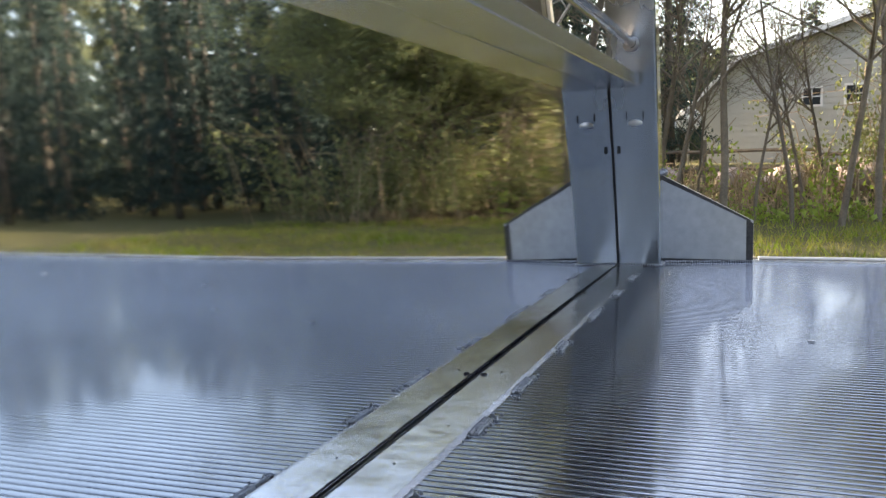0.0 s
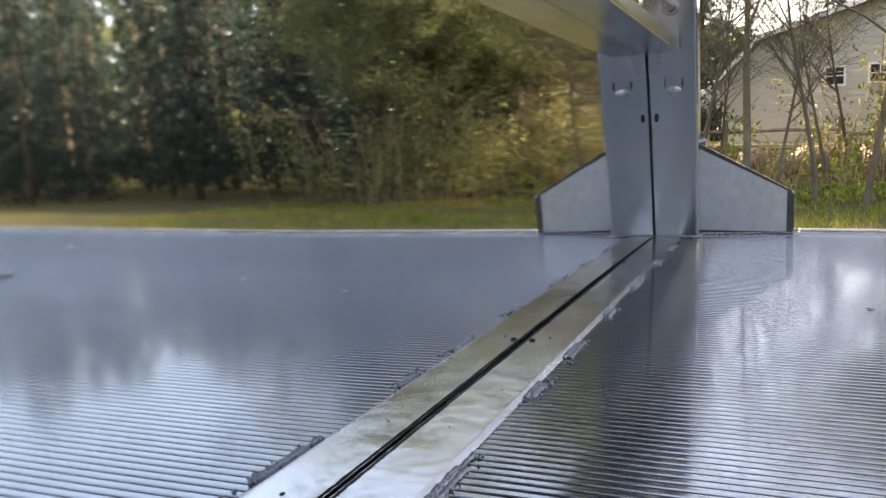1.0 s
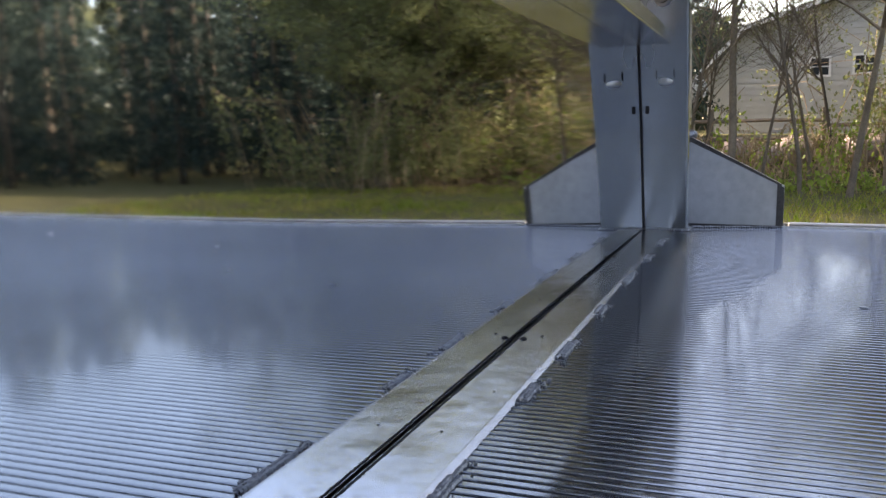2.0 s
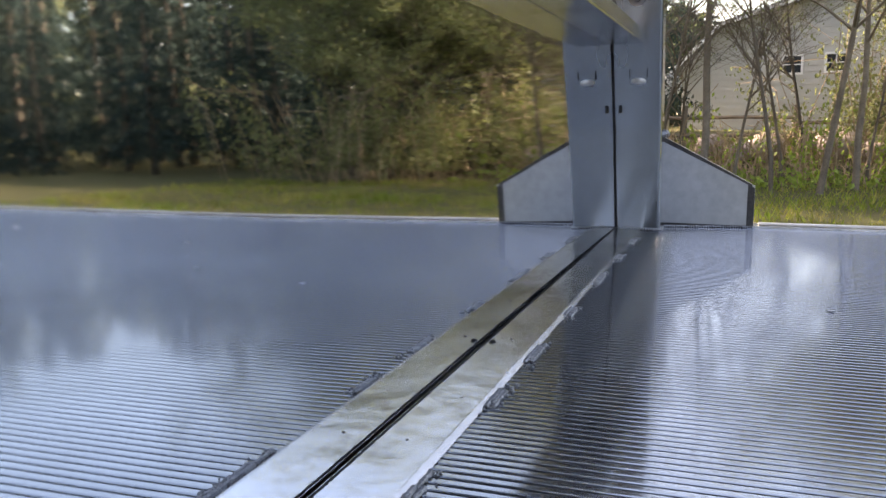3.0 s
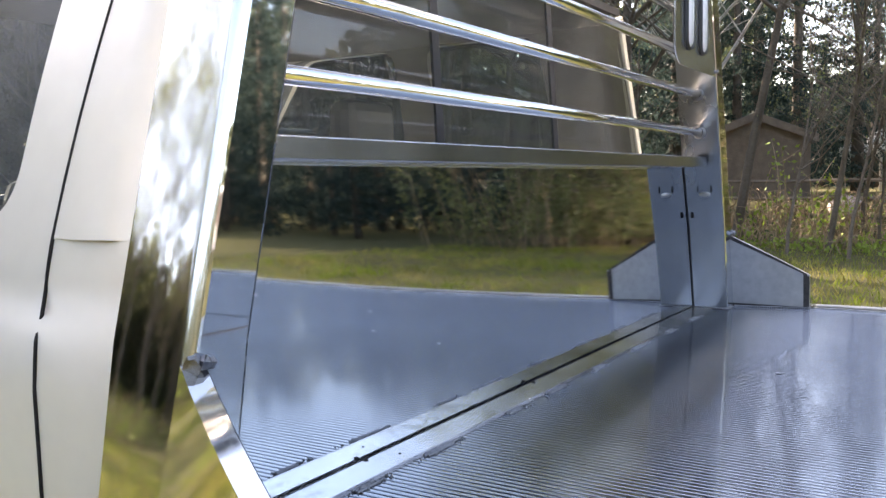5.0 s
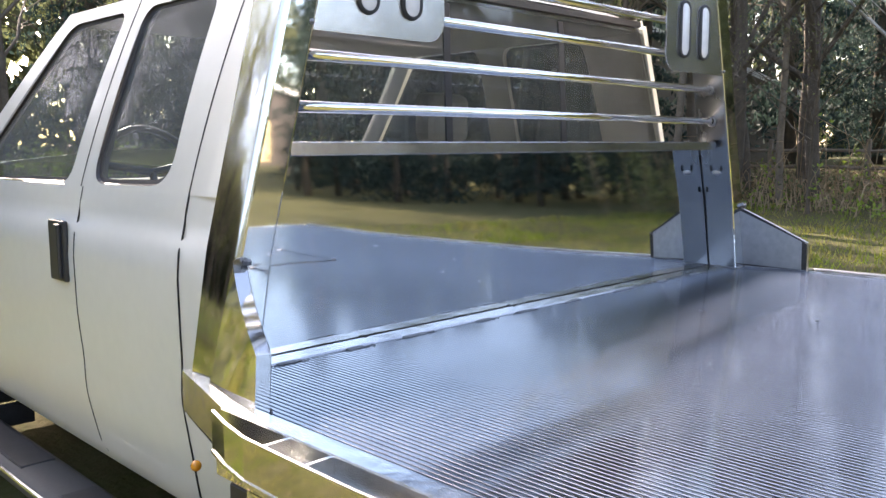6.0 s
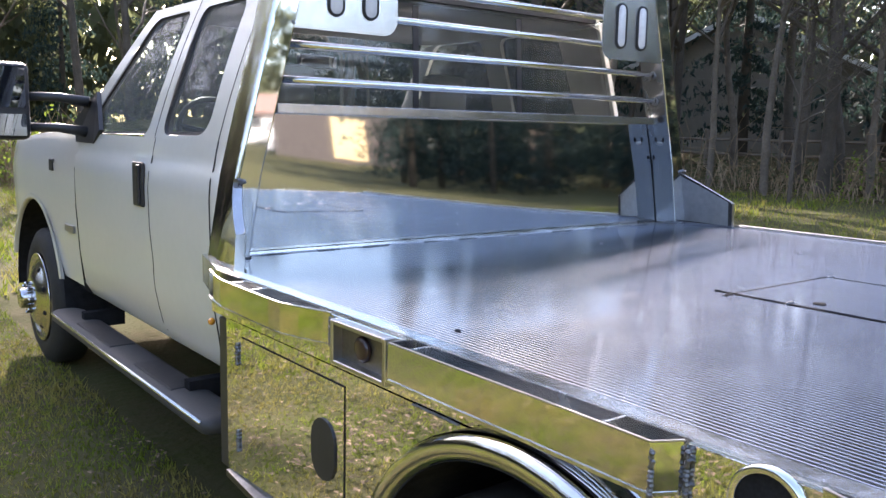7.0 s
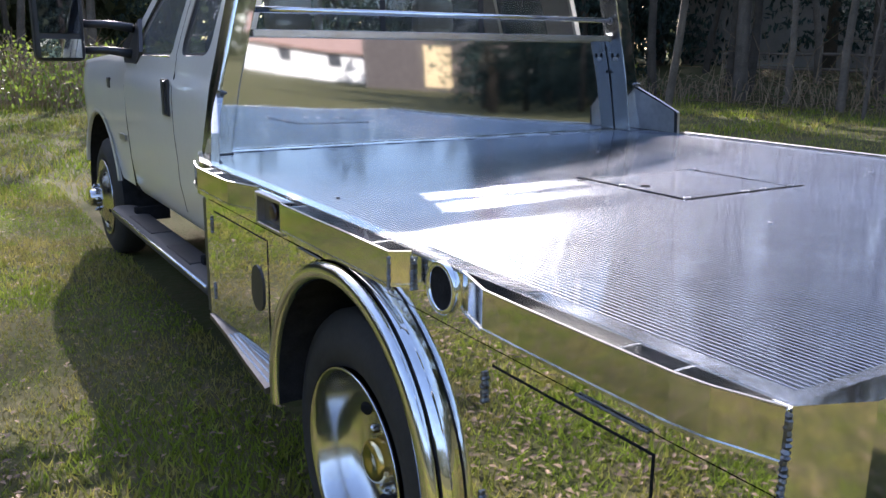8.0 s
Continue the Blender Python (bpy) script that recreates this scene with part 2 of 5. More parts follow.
def bead(bm, pts, r=0.006, seed=0):
    """A run of weld: one lumpy, rippled string along points."""
    rnd = random.Random(seed)
    path, rad = [], []
    for a, b in zip(pts, pts[1:]):
        a, b = Vector(a), Vector(b)
        n = max(3, 2 * int((b - a).length / (r * 1.3)))
        for i in range(n + 1):
            if path and i == 0:
                continue
            path.append(a.lerp(b, i / n) + Vector((rnd.uniform(-1, 1), rnd.uniform(-1, 1), rnd.uniform(-0.3, 0.5))) * r * 0.22)
            rad.append(r * (1.0 if i % 2 else 0.62) * rnd.uniform(0.85, 1.2))
    return tube(bm, path, rad, 6)


# ------------------------------------------------------------------ the truck
truck = thing("flatbed_truck", "off-white extended-cab dually pickup with a polished aluminium flatbed", "truck")

XP = 1.035                      # inner face of the headboard posts at the deck; they lean inwards


def post_x(z):
    """Inner face of a post at a height above the deck."""
    return XP - 0.17 * z if z < 0.25 else XP - 0.0425 - 0.25 * (z - 0.25)


POST_D = 0.110                  # how far they stand behind the sheet
EDGE, OUT = 1.200, 1.247        # edge of the deck, outer face of the rub rail
FRONT, REAR = 0.03, -2.73


def ribbed_deck(x0=-1.166, x1=1.166, y0=None, y1=None, up=0.0):
    """Extruded planks with fine ribs along the truck, cut off at the chamfered front corners."""
    bm = bmesh.new()
    pitch = 0.0122
    n = int((x1 - x0) / pitch)
    xs, zs = [], []
    for i in range(n):
        x = x0 + i * pitch
        for f, z in ((0.0, -0.0030), (0.19, -0.0030), (0.22, -0.0008), (0.26, -0.0002), (0.33, 0.0), (0.86, 0.0), (0.93, -0.0002), (0.97, -0.0008)):
            xs.append(x + f * pitch)
            zs.append(H + z + up)
    xs.append(x1)
    zs.append(H - 0.0030 + up)
    a = [bm.verts.new((x, REAR + 0.028 if y0 is None else y0, z)) for x, z in zip(xs, zs)]
    c = [bm.verts.new((x, min(0.0, -0.012 - max(0.0, (abs(x) - 1.105)) * 4.1) if y1 is None else y1, z)) for x, z in zip(xs, zs)]
    for i in range(len(xs) - 1):
        f = bm.faces.new((a[i], a[i + 1], c[i + 1], c[i]))
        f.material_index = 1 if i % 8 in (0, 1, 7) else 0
        f.smooth = i % 8 in (2, 3, 5, 6)
    return bm


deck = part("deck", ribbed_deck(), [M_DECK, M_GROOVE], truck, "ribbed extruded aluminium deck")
bm = bmesh.new()
prism(bm, [(-1.12, FRONT, H - 0.006), (1.12, FRONT, H - 0.006), (1.195, -0.25, H - 0.006), (1.195, REAR, H - 0.006), (-1.195, REAR, H - 0.006), (-1.195, -0.25, H - 0.006)], (0, 0, -0.09))
part("deck_frame", bm, M_SHADOW, deck, "underside frame of the deck, coloured near-black for its shade")
for s in (-1, 1):
    bm = bmesh.new()
    prism(bm, [(s * EDGE, -0.25, H + 0.003), (s * 1.163, -0.25, H + 0.003), (s * 1.163, REAR + 0.03, H + 0.003), (s * EDGE, REAR, H + 0.003)], (0, 0, -0.085))
    part("edge_strip", bm, M_EDGE, deck, "smooth bright aluminium edge strip")
    bm = bmesh.new()
    prism(bm, [(s * 1.129, FRONT, H + 0.0025), (s * 1.09, FRONT, H + 0.0025), (s * 1.163, -0.25, H + 0.0025), (s * EDGE, -0.25, H + 0.0025)], (0, 0, -0.085))
    part("corner_strip", bm, M_EDGE, deck)
part("edge_lip", block(1.188, 1.2, REAR, -0.34, H + 0.003, H + 0.010, 0.002), M_SATIN, deck, "bright bare lip along the deck edge")
# rear channel between the ribs and the tail rail
part("tail_channel", block(-1.198, 1.198, REAR + 0.002, REAR + 0.027, H - 0.02, H + 0.001), M_EDGE, deck, "rough bright channel along the tail")
bm = bmesh.new()
prism(bm, [(-1.205, -2.732, H + 0.002), (-1.10, -2.775, H + 0.002), (1.10, -2.775, H + 0.002), (1.205, -2.732, H + 0.002), (1.205, -2.728, H + 0.002), (-1.205, -2.728, H + 0.002)], (0, 0, -0.20))
part("tail_rail", bm, M_PLATE, truck, "polished tail rail across the back of the bed")

# gooseneck hatch: a raised plate with its saw-cut gap, welds and finger hole
HX0, HX1, HY0, HY1 = -0.228, 0.228, -1.66, -1.26
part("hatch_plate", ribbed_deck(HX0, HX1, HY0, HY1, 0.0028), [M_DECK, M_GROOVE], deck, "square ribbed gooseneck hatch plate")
for x0, x1, y0, y1 in ((HX0 - 0.011, HX0, HY0 - 0.012, HY1 + 0.06), (HX1, HX1 + 0.011, HY0 - 0.012, HY1 + 0.012), (HX0 - 0.05, HX1, HY1, HY1 + 0.011), (HX0, HX1 + 0.06, HY0 - 0.011, HY0)):
    part("hatch_gap", block(x0, x1, y0, y1, H - 0.003, H + 0.0018), M_SHADOW, deck)
bm = bmesh.new()
bmesh.ops.create_cone(bm, cap_ends=True, segments=16, radius1=0.015, radius2=0.015, depth=0.002, matrix=Matrix.Translation((-0.181, -1.454, H + 0.0045)))
part("finger_hole", bm, M_SHADOW, deck)
for i, (x, y) in enumerate(((HX0, HY0), (HX1, HY0), (HX1, HY1), (HX0, -1.40), (0.02, HY0), (0.10, HY0))):
    part("weld_bead", bead(bmesh.new(), [(x - 0.014, y - 0.004, H + 0.003), (x + 0.014, y - 0.006, H + 0.003)], 0.004, i), M_WELD, deck)

# small marks on the deck
for i, (x, y, r) in enumerate(((-1.085, -1.185, 0.006), (0.62, -0.95, 0.005), (0.3, -0.7, 0.004), (-0.3, -2.0, 0.005), (0.75, -1.6, 0.006), (0.2, -0.42, 0.004))):
    bm = bmesh.new()
    bmesh.ops.create_icosphere(bm, subdivisions=1, radius=1, matrix=Matrix.Translation((x, y, H + 0.002)) @ Matrix.Diagonal((r, r * 1.7, r * 0.4, 1)))
    part("grit_speck", bm, M_SHADOW if i == 0 else M_WELD, deck)

# ---- side rails with stake pockets
def plate_run(bm, pts, z0, z1, th=0.005):
    """An upright plate that follows a plan outline, thickness inwards."""
    n = len(pts)
    inner = []
    for i, p in enumerate(pts):
        a, c = Vector((*pts[max(i - 1, 0)], 0)), Vector((*pts[min(i + 1, n - 1)], 0))
        d = (c - a).normalized()
        nrm = Vector((-d.y, d.x, 0))
        if nrm.x * p[0] > 0:
            nrm = -nrm
        inner.append((p[0] + nrm.x * th, p[1] + nrm.y * th))
    ring = [[(*p, z0), (*p, z1), (*q, z1), (*q, z0)] for p, q in zip(pts, inner)]
    loft(bm, ring)
    return bm


for s in (-1, 1):
    rail = part("side_rail", block(min(s * 1.2005, s * 1.2035), max(s * 1.2005, s * 1.2035), REAR, -0.25, H - 0.115, H + 0.001), M_BRUSH, truck, "polished side rail with stake pockets")
    for y0, y1, z0, z1 in ((-1.186, -0.905, -0.07, -0.002), (-2.02, -1.832, -0.07, -0.002), (REAR, -2.70, -0.07, -0.002), (REAR, -0.25, -0.1155, -0.0702)):
        part("rail_face", block(min(s * 1.2038, s * 1.215), max(s * 1.2038, s * 1.215), y0, y1, H + z0, H + z1), M_MIRROR, rail)
    runs = {
        "front": [(s * 1.222, -0.25), (s * 1.243, -0.327), (s * 1.258, -0.41), (s * 1.262, -0.55), (s * 1.264, -0.70), (s * 1.262, -0.755), (s * 1.246, -0.815), (s * 1.224, -0.885), (s * 1.217, -0.905)],
        "middle": [(s * 1.217, -1.186), (s * 1.259, -1.192), (s * 1.26, -1.40), (s * 1.258, -1.60), (s * 1.26, -1.808), (s * 1.217, -1.832)],
        "rear": [(s * 1.213, -2.018), (s * 1.222, -2.05), (s * 1.249, -2.14), (s * 1.251, -2.25), (s * 1.251, -2.42), (s * 1.250, -2.58), (s * 1.242, -2.64), (s * 1.226, -2.69), (s * 1.215, -2.73)],
    }
    for key, pts in runs.items():
        part("pocket_plate", plate_run(bmesh.new(), pts, H - 0.068, H + 0.001), M_PLATE, rail, "mirror-polished stake pocket face")
        part("pocket_rim", plate_run(bmesh.new(), pts, H + 0.0012, H + 0.003, 0.0055), M_SATIN, rail, "bright sawn rim of the pocket plate")
        # bright lower lip
        part("pocket_lip", plate_run(bmesh.new(), [(x + s * 0.003, y) for x, y in pts], H - 0.0735, H - 0.068, 0.006), M_EDGE, rail)
        # floor of the pocket, in shade, and its underside
        low, high = min(q[1] for q in pts), max(q[1] for q in pts)
        trim = {"front": (0.15, 0.16), "middle": (0.03, 0.03), "rear": (0.12, 0.12)}[key]
        part("pocket_bottom", block(min(s * 1.2155, s * 1.247), max(s * 1.2155, s * 1.247), low + trim[0], high - trim[1], H - 0.0725, H - 0.0685), M_MIRROR, rail)
        part("pocket_floor", block(min(s * 1.2042, s * 1.244), max(s * 1.2042, s * 1.244), low + trim[0], high - trim[1], H - 0.056, H - 0.052), M_SATIN, rail)
    for y, xw in ((-0.463, 1.257), (-0.575, 1.259), (-1.255, 1.256), (-1.72, 1.256), (-2.477, 1.247), (-2.579, 1.247)):
        part("pocket_divider", block(min(s * 1.204, s * xw), max(s * 1.204, s * xw), y - 0.003, y + 0.003, H - 0.0515, H + 0.002), M_BRUSH, rail)
    part("weld_bead", bead(bmesh.new(), [(s * 1.221, -0.912, H - 0.006), (s * 1.221, -0.912, H - 0.07)], 0.0042, 17), M_WELD, rail)
    # marker lamp in its recessed box
    bx = s * 1.215
    box = part("lamp_box", block(min(bx, s * 1.217), max(bx, s * 1.217), -1.152, -0.950, H - 0.094, H - 0.004), M_BOX, rail, "recessed satin lamp box")
    for (y0, y1, z0, z1) in ((-1.156, -1.144, -0.098, -0.001), (-0.957, -0.945, -0.098, -0.001), (-1.144, -0.957, -0.012, -0.001), (-1.144, -0.957, -0.098, -0.088)):
        part("box_rim", block(min(bx, s * 1.241), max(bx, s * 1.241), y0, y1, H + z0, H + z1, 0.002), M_SATIN, box)
    bm = bmesh.new()
    lathe(bm, [(0, 0.0), (0, 0.026), (s * 0.004, 0.028), (s * 0.010, 0.026), (s * 0.013, 0.018), (s * 0.014, 0.0)], (s * 1.217, -1.045, H - 0.049), n=24)
    part("marker_lamp", bm, M_LENS_DARK, box, "round dark red marker lamp", smooth=True)
    # fuel filler hole with its ring
    bm = bmesh.new()
    lathe(bm, [(0.0, 0.043), (s * 0.010, 0.043), (s * 0.0115, 0.0445), (s * 0.0115, 0.0515), (s * 0.009, 0.054), (0.0, 0.054)], (s * 1.213, -1.955, H - 0.045), n=32)
    ring = part("filler_ring", bm, M_MIRROR, rail, "polished ring round the fuel filler hole", smooth=True)
    bm = bmesh.new()
    lathe(bm, [(0.004, 0.0), (0.004, 0.0435)] if s > 0 else [(-0.004, 0.0), (-0.004, 0.0435)], (s * 1.213, -1.955, H - 0.045), n=24)
    part("filler_hole", bm, M_SHADOW, ring)
    for y, xw in ((-1.812, 1.26), (-1.838, 1.219)):
        part("weld_bead", bead(bmesh.new(), [(s * xw, y, H - 0.008), (s * xw, y, H - 0.080)], 0.0048, 7), M_WELD, rail)
    part("weld_bead", bead(bmesh.new(), [(s * 1.211, -2.733, H - 0.004), (s * 1.211, -2.733, H - 0.20)], 0.006, 9), M_WELD, rail)
    part("weld_bead", bead(bmesh.new(), [(s * 1.219, -1.22, H - 0.117), (s * 1.219, -1.36, H - 0.117)], 0.003, 19), M_WELD, rail)
    part("weld_bead", bead(bmesh.new(), [(s * 1.219, -2.36, H - 0.117), (s * 1.219, -2.52, H - 0.117)], 0.003, 29), M_WELD, rail)

# ---- side skirts: tool boxes before and behind the dual wheels
AX_Y, AX_Z = -1.545, 0.495      # centre of the wheel arch
ARCH = 0.461
SX = 1.2165


def arc(r, a0, a1, n=44):
    return [(AX_Y + r * math.cos(a), AX_Z + r * math.sin(a)) for a in (a0 + (a1 - a0) * i / n for i in range(n + 1))]


for s in (-1, 1):
    ztop, zbot = H - 0.1165, 0.475
    aL = math.asin((zbot - AX_Z) / ARCH)
    half1 = [(y, z) for y, z in arc(ARCH, aL, math.pi / 2)]
    half2 = [(y, z) for y, z in arc(ARCH, math.pi / 2, math.pi - aL)]
    bm = bmesh.new()
    front = [(-0.35, zbot + 0.03), (-0.35, ztop), (AX_Y, ztop)] + half1[::-1]
    prism(bm, [(s * SX, y, z) for y, z in front], (-s * 0.01, 0, 0))
    fbox = part("tool_box", bm, M_MIRROR, truck, "mirror-polished underbody tool box ahead of the wheels")
    bm = bmesh.new()
    rear = [(AX_Y, ztop), (REAR - 0.02, ztop), (REAR - 0.02, zbot)] + half2[::-1]
    prism(bm, [(s * SX, y, z) for y, z in rear], (-s * 0.01, 0, 0))
    rbox = part("tool_box", bm, M_MIRROR, truck, "mirror-polished underbody tool box behind the wheels")
    part("box_front", block(min(s * 0.75, s * (SX - 0.012)), max(s * 0.75, s * (SX - 0.012)), -0.36, -0.348, zbot + 0.03, ztop), M_MIRROR, fbox)
    # near-black strip added for the shade in the gap between cab and box
    part("front_flange", block(min(s * 1.19, s * 1.206), max(s * 1.19, s * 1.206), -0.346, -0.275, zbot + 0.02, ztop - 0.01, 0.003), M_PLASTIC, fbox, "dark strip in place of the shaded gap ahead of the box")
    # doors with their gap, hinges and paddle latch
    for box_, y0, y1, z0, z1, ly in ((fbox, -0.968, -0.45, 0.54, H - 0.150, -0.885), (rbox, -2.53, -2.132, 0.54, H - 0.148, -2.47)):
        part("door_gap", block(min(s * SX, s * (SX + 0.0015)), max(s * SX, s * (SX + 0.0015)), y0 - 0.002, y1 + 0.002, z0 - 0.002, z1 + 0.002), M_SHADOW, box_)
        part("box_door", block(min(s * SX, s * (SX + 0.004)), max(s * SX, s * (SX + 0.004)), y0, y1, z0, z1), M_MIRROR, box_, "flush polished door")
        bm = bmesh.new()
        o = oval(ly, H - 0.315 if box_ is fbox else H - 0.36, 0.105, 0.145)
        prism(bm, [(s * (SX + 0.004), y, z) for y, z in o], (s * 0.004, 0, 0))
        part("paddle_latch", bm, M_PLASTIC, box_, "black oval paddle latch")
        for z in (z1 - 0.05, z0 + 0.07):
            part("hinge", bead(bmesh.new(), [(s * (SX + 0.004), y1 + 0.026, z - 0.03), (s * (SX + 0.004), y1 + 0.026, z + 0.03)], 0.006, 3), M_WELD, box_, "piano hinge with weld spatter")
    # tread-plate ledge under the front box
    bm = bmesh.new()
    loft(bm, [[(s * 1.20, y, zbot + 0.036), (s * (1.222 + w), y, zbot + 0.030 - 0.25 * w), (s * (1.222 + w), y, zbot + 0.012 - 0.25 * w), (s * 1.19, y, zbot)] for y, w in ((-0.352, 0.002), (-0.6, 0.018), (-0.85, 0.042), (-1.085, 0.060))])
    ledge = part("tread_ledge", bm, M_LEDGE, fbox, "tread-plate ledge along the bottom")
    bm = bmesh.new()
    for i in range(46):
        y = -0.62 - 0.0100 * i
        w = np.interp(-y, [0.6, 0.85, 1.085], [0.018, 0.042, 0.060])
        for j in range(1, 4):
            u = j / 4
            c_ = Vector((s * (1.20 + (0.022 + w) * u), y + (0.005 if j % 2 else 0.0), zbot + 0.0365 - (0.006 + 0.25 * w) * u))
            a_ = Vector((s * 0.0055, 0.0055 if (i + j) % 2 else -0.0055, 0))
            b_ = Vector((-a_.y, a_.x, 0)) * 0.35
            top_ = bm.verts.new(c_ + Vector((0, 0, 0.003)))
            q4 = [bm.verts.new(c_ + k) for k in (a_, b_, -a_, -b_)]
            for k in range(4):
                bm.faces.new((q4[k], q4[(k + 1) % 4], top_))
    part("tread_lugs", bm, M_BRUSH, ledge)
    # fender: rolled skin with a grooved flat and a rounded outer lip
    prof = [(1.205, 0.468), (1.242, 0.468), (1.243, 0.464), (1.2465, 0.464), (1.2475, 0.468), (1.263, 0.464), (1.271, 0.456), (1.274, 0.444), (1.272, 0.430), (1.265, 0.420), (1.255, 0.418)]
    bm = bmesh.new()
    lathe(bm, [(s * a, b) for a, b in prof], (0, AX_Y, AX_Z), n=56, a0=radians(-6), a1=radians(186))
    fender = part("fender", bm, M_POST, truck, "polished rolled fender over the dual wheels", smooth=True)
    # groove strip and arch liner are near-black: shade put into their colour
    bm = bmesh.new()
    lathe(bm, [(s * 1.2418, 0.4686), (s * 1.2478, 0.4686)], (0, AX_Y, AX_Z), n=56, a0=radians(-6), a1=radians(186))
    part("groove_line", bm, M_SHADOW, fender)
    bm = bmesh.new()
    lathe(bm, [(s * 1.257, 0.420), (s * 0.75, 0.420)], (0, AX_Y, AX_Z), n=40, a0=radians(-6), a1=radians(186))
    part("fender_liner", bm, M_SHADOW, fender, "inside of the wheel arch, coloured near-black for its shade")

# ---- headboard
head = part("headboard", block(-0.92, 0.92, -0.073, 0.0085, H + 0.441, H + 0.471, 0.002), M_RAIL, truck, "polished aluminium headboard with cross rail and tubes")


def sheet():
    """The mirror sheet: it leans slightly forward, less so towards its left end, and is bowed at the right."""
    bm = bmesh.new()
    nx, nz = 40, 12
    front, back = [], []
    for j in range(nz + 1):
        z = 0.458 * j / nz
        w = post_x(z)
        fr, bk = [], []
        for i in range(nx + 1):
            x = -w + 2 * w * i / nx
            bow = 0.0035 * max(0.0, 1 - (XP - x) / 0.9) ** 2
            lean = float(np.interp(x, [-1.0, -0.9, -0.6, -0.3, 0.0, 0.3, 0.6, 1.0], [0.004, 0.005, 0.012, 0.015, 0.018, 0.020, 0.019, 0.017]))
            fr.append(bm.verts.new((x, lean * z - bow, H + z)))
            bk.append(bm.verts.new((x, lean * z - bow + 0.003, H + z)))
        front.append(fr)
        back.append(bk)
    for j in range(nz):
        for i in range(nx):
            bm.faces.new((front[j][i], front[j][i + 1], front[j + 1][i + 1], front[j + 1][i])).smooth = True
            bm.faces.new((back[j][i], back[j + 1][i], back[j + 1][i + 1], back[j][i + 1])).smooth = True
        for i in (0, nx):
            bm.faces.new((front[j][i], front[j + 1][i], back[j + 1][i], back[j][i]))
    for i in range(nx):
        for j in (0, nz):
            bm.faces.new((front[j][i], back[j][i], back[j][i + 1], front[j][i + 1]))
    bm.normal_update()
    for e in bm.edges:
        e.smooth = e.calc_face_angle(0) < 0.5
    return bm


part("mirror_sheet", sheet(), M_SHEET, head, "mirror-finish aluminium sheet", smooth=False)
bm = bmesh.new()
prism(bm, [(-1.03, -0.0605, H + 0.0005), (-1.03, -0.0605, H + 0.0033), (-1.03, -0.0025, H + 0.0037), (-1.03, -0.0025, H + 0.0005)], (2.06, 0, 0))
part("base_strip", bm, M_STRIP, head, "polished flange welded along the foot of the sheet")
# near-black bead drawn along the joint of sheet and flange
part("seal_line", bead(bmesh.new(), [(-1.03, -0.0048, H + 0.0030), (1.03, -0.0042, H + 0.0030)], 0.0019, 77), M_SHADOW, head, "dark uneven line along the joint")
bm = bmesh.new()
prism(bm, [(-1.03, -0.0680, H + 0.0005), (-1.03, -0.0680, H + 0.0010), (-1.03, -0.0615, H + 0.0037), (-1.03, -0.0602, H + 0.0036), (-1.03, -0.0602, H + 0.0005)], (2.06, 0, 0))
part("flange_edge", bm, M_RAIL, head, "bright bevelled edge of the flange")
rnd = random.Random(4)
x = -0.97
k = 0
while x < 0.96:
    ln = rnd.uniform(0.05, 0.115)
    bm = bmesh.new()
    for q in range(3):
        oy = -0.0675 - 0.0038 * q + rnd.uniform(-0.001, 0.001)
        x0 = x + rnd.uniform(0, 0.014)
        bead(bm, [(x0, oy, H + 0.0018 - 0.0005 * q), (x0 + ln * rnd.uniform(0.6, 1.0), oy, H + 0.0018 - 0.0005 * q)], 0.0028, 10 * k + q)
    for q in range(26):
        bmesh.ops.create_icosphere(bm, subdivisions=1, radius=rnd.uniform(0.0008, 0.0024), matrix=Matrix.Translation((x + rnd.uniform(-0.02, ln + 0.02), -0.070 - rnd.uniform(-0.002, 0.012), H + 0.0012)))
    part("weld_bead", bm, M_WELD, head, "rough stitch weld")
    x += ln + rnd.uniform(0.10, 0.19)
    k += 1
for i, (x, y, r) in enumerate(((-0.67, -0.009, 0.0055), (-0.62, -0.035, 0.003), (-0.10, -0.030, 0.003), (0.12, -0.028, 0.0028), (-0.12, -0.012, 0.006), (0.56, -0.010, 0.004), (-0.33, -0.04, 0.002), (-0.45, -0.03, 0.002))):
    bm = bmesh.new()
    bmesh.ops.create_icosphere(bm, subdivisions=1, radius=1, matrix=Matrix.Translation((x, y, H + 0.0038 + 0.01 * y)) @ Matrix.Diagonal((r, r * 0.8, r * 0.5, 1)))
    part("grit_speck", bm, M_SHADOW, head)


def post_ring(s, z):
    """Plan outline of a post at a height above the deck."""
    xi, xo = post_x(z), post_x(z) + 0.085
    yr = -POST_D
    yf = 0.006
    r = 0.006
    k = 0.015
    pts = [(xi, yf), (xi, yr + r), (xi + 0.3 * r, yr + 0.3 * r), (xi + r, yr)]
    pts += [(xo - k + k * math.sin(a), yr + k - k * math.cos(a)) for a in (radians(15 * i) for i in range(7))] + [(xo, yf)]
    return [(s * a, b, H + z) for a, b in pts]


